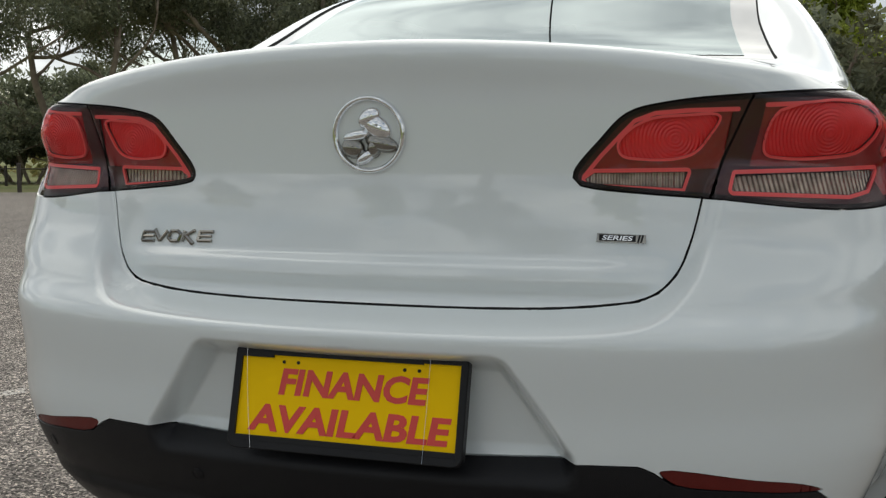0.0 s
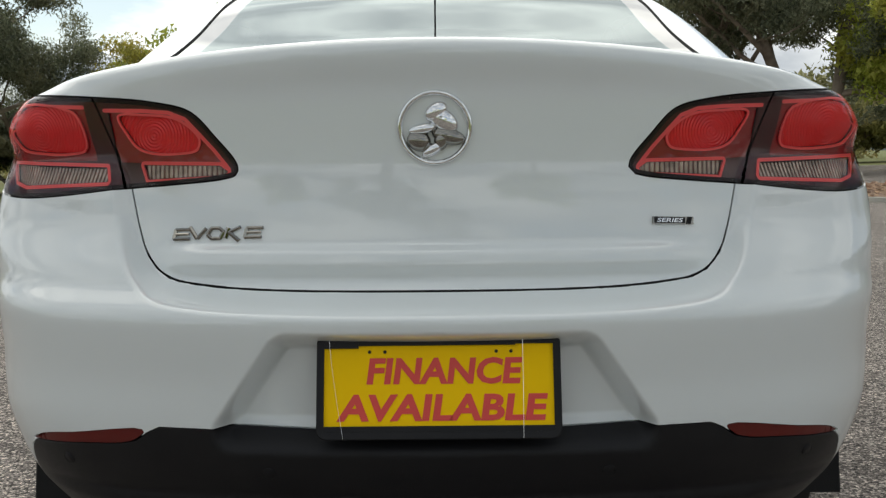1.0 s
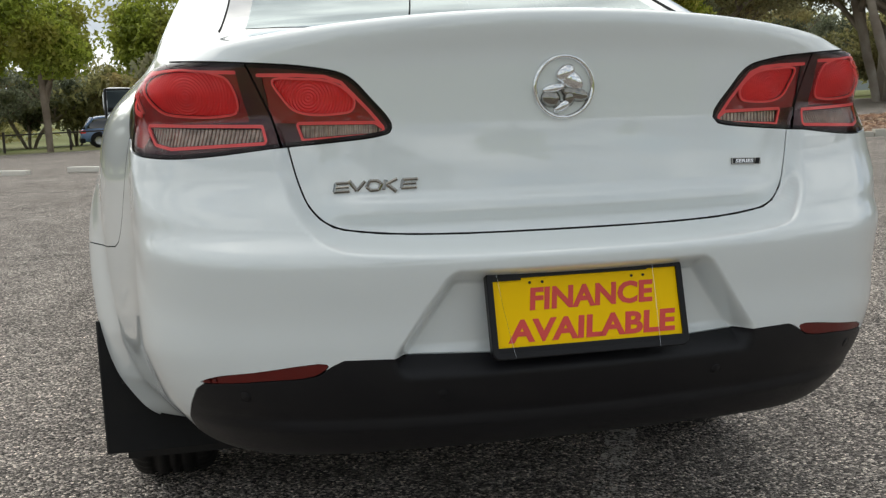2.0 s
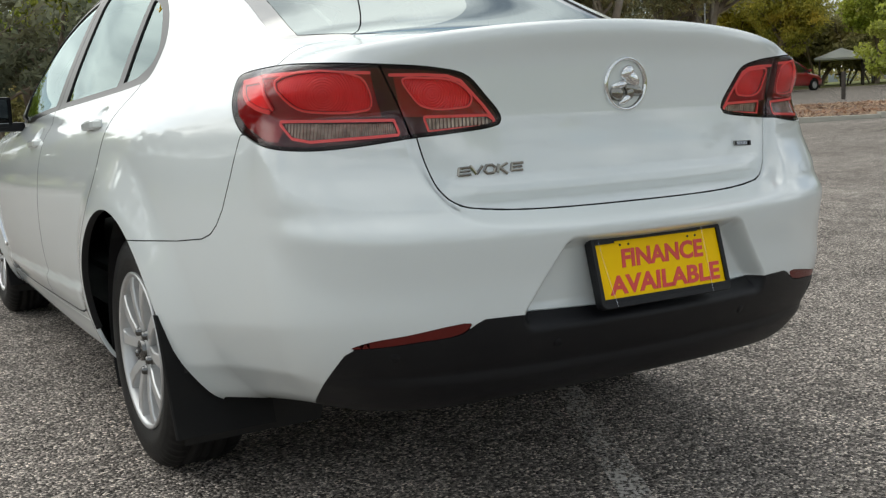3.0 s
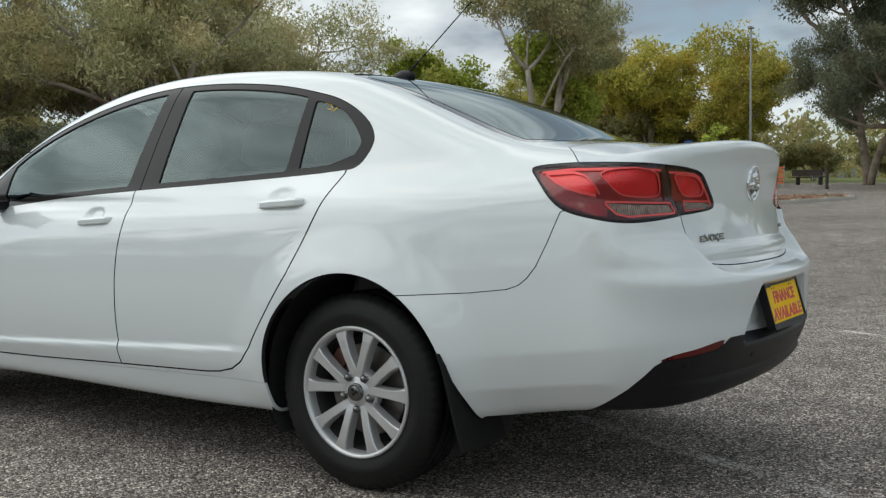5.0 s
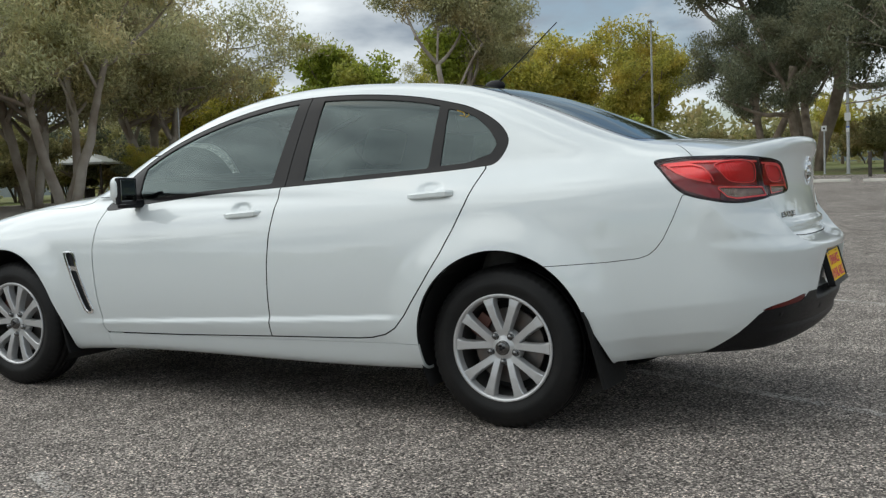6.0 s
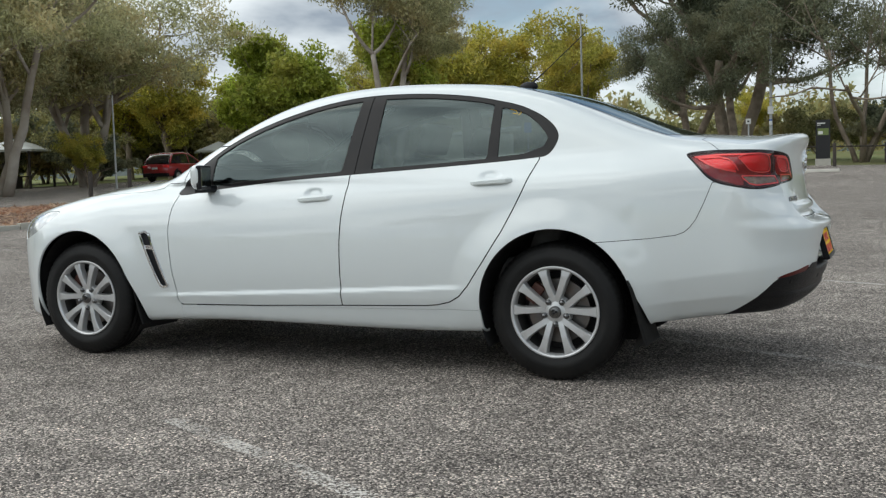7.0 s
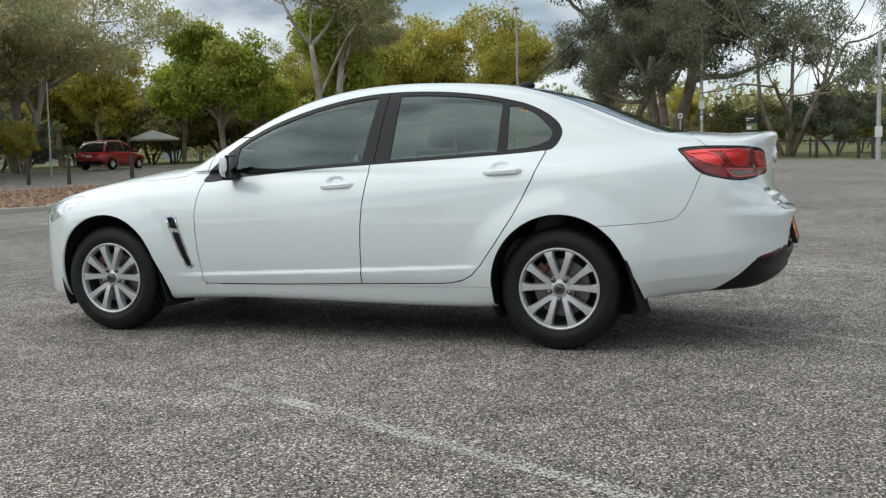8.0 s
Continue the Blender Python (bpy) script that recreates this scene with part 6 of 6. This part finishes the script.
tagged(mesh_part("hill", vs, fs, HILL, smooth=True), "low blue-green wooded hill on the horizon", "hill", kind="structure")


# ---- park furniture ----
def bollard(x, y, h=1.0):
    t = thing("bollard", "dark timber post at the edge of the car park", "bollard", "timber posts", spot(x, y))
    vs, fs = lathe([(0.0001, h), (0.06, h), (0.075, h - 0.03), (0.075, -0.2)], 14, "z")
    mesh_part("post", vs, fs, TIMBER, t)



for x, y in ((44.7, -2.6), (44.7, -3.2), (44.7, -3.9), (45.7, -0.8), (40.6, 3.0), (41.7, 1.4), (-23.8, 26.5), (-26.5, 24.0), (-20.5, 29.0), (24.9, 26.7), (25.1, 25.0), (27.5, 24.0), (30, 22.5), (48.5, 13.0), (50.0, 16.0), (46.5, 10.0)):
    bollard(x, y)
for x, y in ((57.0, 26.4), (56.8, 24.5), (58.4, 23.6), (59.6, 23.7)):
    bollard(x, y, 0.78)


def wheel_stop(x, y, turn):
    bm = bmesh.new()
    box(bm, -0.9, 0.9, -0.08, 0.08, 0.0, 0.11, 0.025, spot(x, y, turn))
    tagged(part("wheel_stop", bm, STOPPAINT), "pale concrete wheel stop lying on bitumen", "wheel stop", "wheel stops")


for x, y, turn in ((34.7, 1.7, 95), (34.4, 3.9, 95), (-2.18, 18.0, -25), (-4.59, 19.05, -25), (39.5, 13.5, 97), (37.7, 15.7, 100), (38.5, 18.9, 105)):
    wheel_stop(x, y, turn)


def pole(x, y, h, r, label, lamp=False, plates=()):
    t = thing("street_pole", label, "pole", "", spot(x, y))
    vs, fs = lathe([(0.0001, h), (r * 0.7, h), (r, 0), (r * 1.6, 0.02), (r * 1.6, -0.2)], 12, "z")
    mesh_part("shaft", vs, fs, GALV, t)
    if lamp:
        bm = bmesh.new()
        box(bm, -0.35, 0.35, -0.12, 0.12, h - 0.02, h + 0.1, 0.03)
        part("lamp_head", bm, GALV, t)
    for z0, z1, w, mat in plates:
        bm = bmesh.new()
        d = 0.012 if mat is SIGNBLACK else 0.0
        box(bm, -r - 0.03 - d, -r - 0.01 - d, -w / 2, w / 2, z0, z1, 0.004)
        part("pole_sign", bm, mat, t)


pole(45.4, 4.42, 6.2, 0.08, "grey steel pole with small sign plates", plates=((2.38, 2.74, 0.26, SIGNWHITE), (1.87, 2.06, 0.14, SIGNWHITE), (2.07, 2.13, 0.14, BLUE)))
pole(45.3, 5.42, 2.2, 0.05, "thin steel pole with a white notice", plates=((1.95, 2.19, 0.23, SIGNWHITE), (2.03, 2.11, 0.09, SIGNBLACK)))
pole(41.7, -3.3, 5.4, 0.1, "thick grey steel pole with a parking notice", plates=((0.98, 1.44, 0.3, SIGNWHITE),))
pole(60.9, 18.1, 9.6, 0.08, "tall street lamp above the trees", lamp=True)
pole(53.0, 19.1, 2.6, 0.04, "blue accessible parking sign on a pole", plates=((2.0, 2.6, 0.45, BLUE),))
pole(34.0, 33.5, 4.5, 0.05, "thin grey steel pole beside the gum")

board = thing("information_sign", "black park information sign on a pale base", "sign", "", spot(43.6, 2.0, 0))
for nm, b, mat in (("base", (-0.1, 0.1, -0.32, 0.32, -0.1, 0.3), CONCRETE), ("panel", (-0.06, 0.06, -0.3, 0.3, 0.3, 2.02), SIGNBLACK), ("heading", (-0.068, -0.058, -0.1, 0.24, 1.84, 1.89), SIGNWHITE),
                   ("heading", (-0.068, -0.058, 0.08, 0.24, 1.77, 1.80), SIGNWHITE), ("map", (-0.068, -0.058, -0.24, 0.22, 1.34, 1.64), SIGNLIME), ("map_title", (-0.070, -0.06, 0.0, 0.2, 1.38, 1.52), SIGNWHITE)):
    bm = bmesh.new()
    box(bm, *b, 0.004)
    part(nm, bm, mat, board)


def shelter(x, y, turn, w, d, h, label):
    t = thing("picnic_shelter", label, "shelter", "", spot(x, y, turn))
    bm = bmesh.new()
    a = [bm.verts.new((sx * w / 2, sy * d / 2, h)) for sx, sy in ((-1, -1), (1, -1), (1, 1), (-1, 1))]
    b = [bm.verts.new((sx * w / 2, sy * d / 2, h + 0.12)) for sx, sy in ((-1, -1), (1, -1), (1, 1), (-1, 1))]
    c = [bm.verts.new((sx * w * 0.12, 0, h + 0.75)) for sx in (-1, 1)]
    for k in range(4):
        bm.faces.new((a[k], a[(k + 1) % 4], b[(k + 1) % 4], b[k]))
    bm.faces.new(a[::-1])
    bm.faces.new((b[0], b[1], c[1], c[0]))
    bm.faces.new((b[1], b[2], c[1]))
    bm.faces.new((b[2], b[3], c[0], c[1]))
    bm.faces.new((b[3], b[0], c[0]))
    part("roof", bm, ROOFGREY, t)
    for sx in (-1, 1):
        for sy in (-1, 1):
            bm = bmesh.new()
            box(bm, sx * w * 0.4 - 0.06, sx * w * 0.4 + 0.06, sy * d * 0.4 - 0.06, sy * d * 0.4 + 0.06, -0.2, h + 0.05, 0.01)
            part("post", bm, TIMBER, t)
    bm = bmesh.new()
    box(bm, -0.8, 0.8, -0.35, 0.35, 0.7, 0.76, 0.01)
    box(bm, -0.6, 0.6, -0.06, 0.06, 0.0, 0.7, 0.01)
    part("picnic_table", bm, TIMBER, t)


shelter(54.2, 42.2, 40, 3.5, 3.2, 1.65, "pale roofed open picnic shelter")
shelter(41.5, 47.8, 20, 4.0, 4.0, 2.2, "small pale roofed picnic shelter under gums")

block = thing("toilet_block", "small cream toilet block with a skillion roof", "building", "", spot(57.5, 24.3, 22))
# the doorway's dark inside is painted as a black slab on the wall
for nm, b, mat in (("wall", (-1.6, 1.6, -2.4, 2.4, -0.3, 1.98), WALLCREAM), ("doorway", (-0.3, 0.8, -2.43, -2.395, 0.0, 1.9), SIGNBLACK), ("meter_box", (-1.72, -1.6, 1.7, 2.1, 0.9, 1.7), WALLCREAM), ("vent_strip", (-1.63, -1.6, -2.2, 2.2, 1.84, 1.92), ROOFGREY)):
    bm = bmesh.new()
    box(bm, *b, 0.01)
    part(nm, bm, mat, block)
bm = bmesh.new()
box(bm, -2.6, 2.1, -2.9, 2.9, 0.0, 0.12, 0.02, pose(0, 0, 2.12, -4.5, 0, 0))
part("roof", bm, ROOFGREY, block)

for x, y, tone_of in ((53.0, 18.0, NAVY), (53.4, 17.2, NAVY), (57.7, 24.0, SIGNBLACK), (57.9, 29.9, BINGREEN), (58.5, 29.3, BINGREEN)):
    shade_of = {NAVY: "dark blue", SIGNBLACK: "black", BINGREEN: "dark green"}[tone_of]
    t = thing("wheelie_bin", shade_of + " wheeled bin near the toilet block", "bin", "bins", spot(x, y, 80))
    bm = bmesh.new()
    box(bm, -0.28, 0.28, -0.3, 0.3, 0.05, 0.98, 0.04)
    part("body", bm, tone_of, t)
    bm = bmesh.new()
    box(bm, -0.31, 0.31, -0.34, 0.34, 0.98, 1.06, 0.03)
    part("lid", bm, tone_of, t)
fence = thing("barrier_fence", "orange safety mesh barrier on steel pickets", "barrier", "", spot(52.4, 14.7, 75))
for k in range(4):
    bm = bmesh.new()
    tube(bm, [(-1.2 + 0.8 * k, 0, -0.1), (-1.2 + 0.8 * k, 0, 1.15)], 0.025, 8)
    part("picket", bm, GALV, fence)
for k in range(6):
    bm = bmesh.new()
    box(bm, -1.2, 1.2, -0.012, 0.012, 0.15 + 0.16 * k, 0.25 + 0.16 * k, 0.003)
    part("mesh_band", bm, ORANGE, fence)
bench = thing("park_bench", "brown timber park bench", "bench", "", spot(56.9, 13.5, 80))
for nm, b in (("seat", (-0.9, 0.9, -0.2, 0.2, 0.42, 0.47)), ("backrest", (-0.9, 0.9, 0.2, 0.25, 0.5, 0.85)), ("leg", (-0.7, -0.62, -0.2, 0.2, -0.1, 0.42)), ("leg", (0.62, 0.7, -0.2, 0.2, -0.1, 0.42))):
    bm = bmesh.new()
    box(bm, *b, 0.008)
    part(nm, bm, TIMBER, bench)

# stakes beside the saplings
for x, y in ((16.4, 10.4), (25.4, 8.0), (21.0, 13.5)):
    for dx, dy in ((0.28, 0.1), (-0.25, -0.12)):
        bm = bmesh.new()
        box(bm, -0.02, 0.02, -0.02, 0.02, -0.2, 1.25, 0.003, spot(x + dx, y + dy, 20))
        tagged(part("tree_stake", bm, TIMBER), "thin timber stake beside a sapling", "stake", "tree stakes")

# low post and wire fences across the far edges
for pts, lab in ((((-36, 36), (-20, 46), (-6, 47.5), (8, 45)), "low post and rail fence before the trees"), (((46.5, 3), (47.0, -4), (46, -12)), "low pale rail fence along the path")):
    fen = thing("rail_fence", lab, "fence")
    for (x0, y0), (x1, y1) in zip(pts, pts[1:]):
        n = max(2, int(math.hypot(x1 - x0, y1 - y0) / 2.4))
        for k in range(n):
            x, y = x0 + (x1 - x0) * k / n, y0 + (y1 - y0) * k / n
            xb, yb = x0 + (x1 - x0) * (k + 1) / n, y0 + (y1 - y0) * (k + 1) / n
            bm = bmesh.new()
            box(bm, -0.05, 0.05, -0.05, 0.05, -0.2, 0.95, 0.01, spot(x, y))
            part("post", bm, TIMBER, fen)
            bm = bmesh.new()
            tube(bm, [(x, y, float(rise(x, y)) + 0.8), (xb, yb, float(rise(xb, yb)) + 0.8)], 0.035, 6)
            part("rail", bm, TIMBER, fen)


# ---- parked cars ----
def parked_car(name, label, m, paint, L, W, H, clearance, deck, cabin):
    """A closed car lofted from cross-sections: body, dark glasshouse, roof, pillars, wheels on black arch discs, lamps.
    """
    t = thing(name, label, "car", "parked cars", m)
    waist = max(z for _, z in deck)

    def loft(rows, cap=True):
        bm = bmesh.new()
        rings = [[bm.verts.new(p) for p in row] for row in rows]
        for a, b in zip(rings, rings[1:]):
            for k in range(len(a) - 1):
                bm.faces.new((a[k], a[k + 1], b[k + 1], b[k]))
        if cap:
            bm.faces.new(rings[0])
            bm.faces.new(rings[-1][::-1])
        return bm

    def mirrored(half):
        return half + [(y, -x, z) for y, x, z in half[::-1][1:]]
    rows = []
    for y in np.linspace(-L / 2, L / 2, 25):
        e = abs(2 * y / L)
        w = W / 2 * (1 - 0.13 * e ** 5)
        zt = float(np.interp(y, [p[0] for p in deck], [p[1] for p in deck]))
        lo = clearance + 0.08 * e ** 8
        rows.append(mirrored([(y, w * f, z) for f, z in ((0.84, lo), (0.95, lo + 0.04), (0.985, lo + 0.18), (1.0, lo + 0.5 * (zt - lo)), (0.985, zt - 0.16), (0.95, zt - 0.05), (0.86, zt), (0.5, zt + 0.015), (0.0, zt + 0.02))]))
    part("body", loft(rows), paint, t, smooth=True)
    ys = np.linspace(cabin[0][0], cabin[-1][0], 19)
    top = [float(np.interp(y, [p[0] for p in cabin], [p[1] for p in cabin])) for y in ys]

    def half_width(z):
        return W / 2 * (0.93 - 0.2 * min(max((z - waist) / (H - waist), 0), 1.1))
    rows = [mirrored([(y, half_width(waist), waist - 0.04), (y, half_width(waist + 0.6 * (z - waist)), waist + 0.6 * (z - waist)), (y, half_width(z - 0.04), z - 0.04), (y, half_width(z) * 0.9, z), (y, 0.0, z + 0.025)]) for y, z in zip(ys, top)]
    part("glasshouse", loft(rows), FRIT, t, smooth=True)
    rows = [mirrored([(y, half_width(z - 0.07) + 0.006, z - 0.07), (y, half_width(z - 0.03) + 0.004, z - 0.025), (y, half_width(z) * 0.9, z + 0.014), (y, 0.0, z + 0.04)]) for y, z in zip(ys, top) if z > H - 0.13]
    part("roof", loft(rows), paint, t, smooth=True)
    for sx in (-1, 1):
        for y0, y1, r in ((cabin[0][0] + 0.1, cabin[1][0] + 0.22, 0.075), (-0.05, -0.09, 0.035), (cabin[-1][0] - 0.02, cabin[-2][0], 0.035)):
            bm = bmesh.new()
            z1 = H - 0.1
            tube(bm, [(y0, sx * half_width(waist) * 0.985, waist - 0.02), ((y0 + y1) / 2, sx * half_width((waist + z1) / 2) * 0.985, (waist + z1) / 2), (y1, sx * half_width(z1) * 0.97, z1)], r, 8)
            part("pillar", bm, paint, t, smooth=True)
        bm = bmesh.new()
        box(bm, cabin[-1][0] - 0.28, cabin[-1][0] - 0.14, sx * W * 0.52 - 0.09, sx * W * 0.52 + 0.09, waist, waist + 0.14, 0.035)
        part("wing_mirror", bm, paint, t)
        for yy in (-L * 0.295, L * 0.305):
            wob = part("wheel", bmesh.new(), RUBBER, t)
            # a flat black disc on the body side paints in the dark wheel opening
            vs, fs = lathe([(0.0001, 0.0), (0.385, 0.0), (0.385, 0.02 * sx)], 28)
            mesh_part("arch", [(y + yy, x + sx * W * 0.4955, z + 0.36) for x, y, z in vs], fs, BLACK, wob)
            vs, fs = lathe([(0.2, -0.09), (0.3, -0.1), (0.335, -0.07), (0.335, 0.07), (0.3, 0.1), (0.2, 0.09)], 28)
            mesh_part("tyre", [(y + yy, x + sx * (W / 2 - 0.06), z + 0.335) for x, y, z in vs], fs, RUBBER, wob, smooth=True)
            vs, fs = lathe([(0.0001, 0.06 * sx), (0.06, 0.07 * sx), (0.19, 0.05 * sx), (0.215, 0.088 * sx)], 20)
            mesh_part("rim", [(y + yy, x + sx * (W / 2 - 0.06), z + 0.335) for x, y, z in vs], fs, ALLOY, wob, smooth=True)
        bm = bmesh.new()
        box(bm, -L / 2 - 0.015, -L / 2 + 0.24, sx * W * 0.375 - 0.15, sx * W * 0.375 + 0.14, waist - 0.27, waist - 0.12, 0.04)
        part("tail_light", bm, REDLENS, t)
        bm = bmesh.new()
        box(bm, L / 2 - 0.34, L / 2 + 0.005, sx * W * 0.355 - 0.14, sx * W * 0.355 + 0.13, deck[-1][1] - 0.14, deck[-1][1] - 0.02, 0.035)
        part("headlight", bm, CLEARLAMP, t)
    bm = bmesh.new()
    box(bm, -L / 2 - 0.04, -L / 2 + 0.2, -W * 0.45, W * 0.45, clearance - 0.02, clearance + 0.2, 0.05)
    part("rear_bumper", bm, BLACK, t)
    bm = bmesh.new()
    box(bm, -L / 2 - 0.022, -L / 2 + 0.01, -0.19, 0.19, waist - 0.36, waist - 0.25, 0.005)
    part("plate_bar", bm, SIGNWHITE, t)


RED = material("red_paint", (0.38, 0.02, 0.025), 0.3, coat=1.0, vary=0.1, scale=2)
SKYBLUE = material("pale_blue_paint", (0.17, 0.28, 0.52), 0.3, coat=1.0, vary=0.1, scale=2)
parked_car("parked_car", "red five-door wagon parked by the shelter", spot(44.6, 38.2, 4), RED, 4.5, 1.84, 1.68, 0.3,
           ((-2.25, 0.9), (-2.15, 1.04), (-1.0, 1.07), (0.9, 1.05), (1.2, 1.0), (1.9, 0.9), (2.25, 0.72)), ((-2.12, 1.05), (-1.75, 1.5), (-1.4, 1.63), (-0.5, 1.68), (0.2, 1.64), (1.15, 1.05)))
parked_car("parked_car", "pale blue hatchback parked under street trees", spot(-3.9, 50.6, 8), SKYBLUE, 3.9, 1.68, 1.5, 0.25,
           ((-1.95, 0.8), (-1.88, 0.92), (-0.8, 0.95), (0.75, 0.93), (1.0, 0.88), (1.6, 0.8), (1.95, 0.64)), ((-1.85, 0.94), (-1.6, 1.3), (-1.2, 1.45), (-0.3, 1.5), (0.2, 1.46), (1.0, 0.93)))
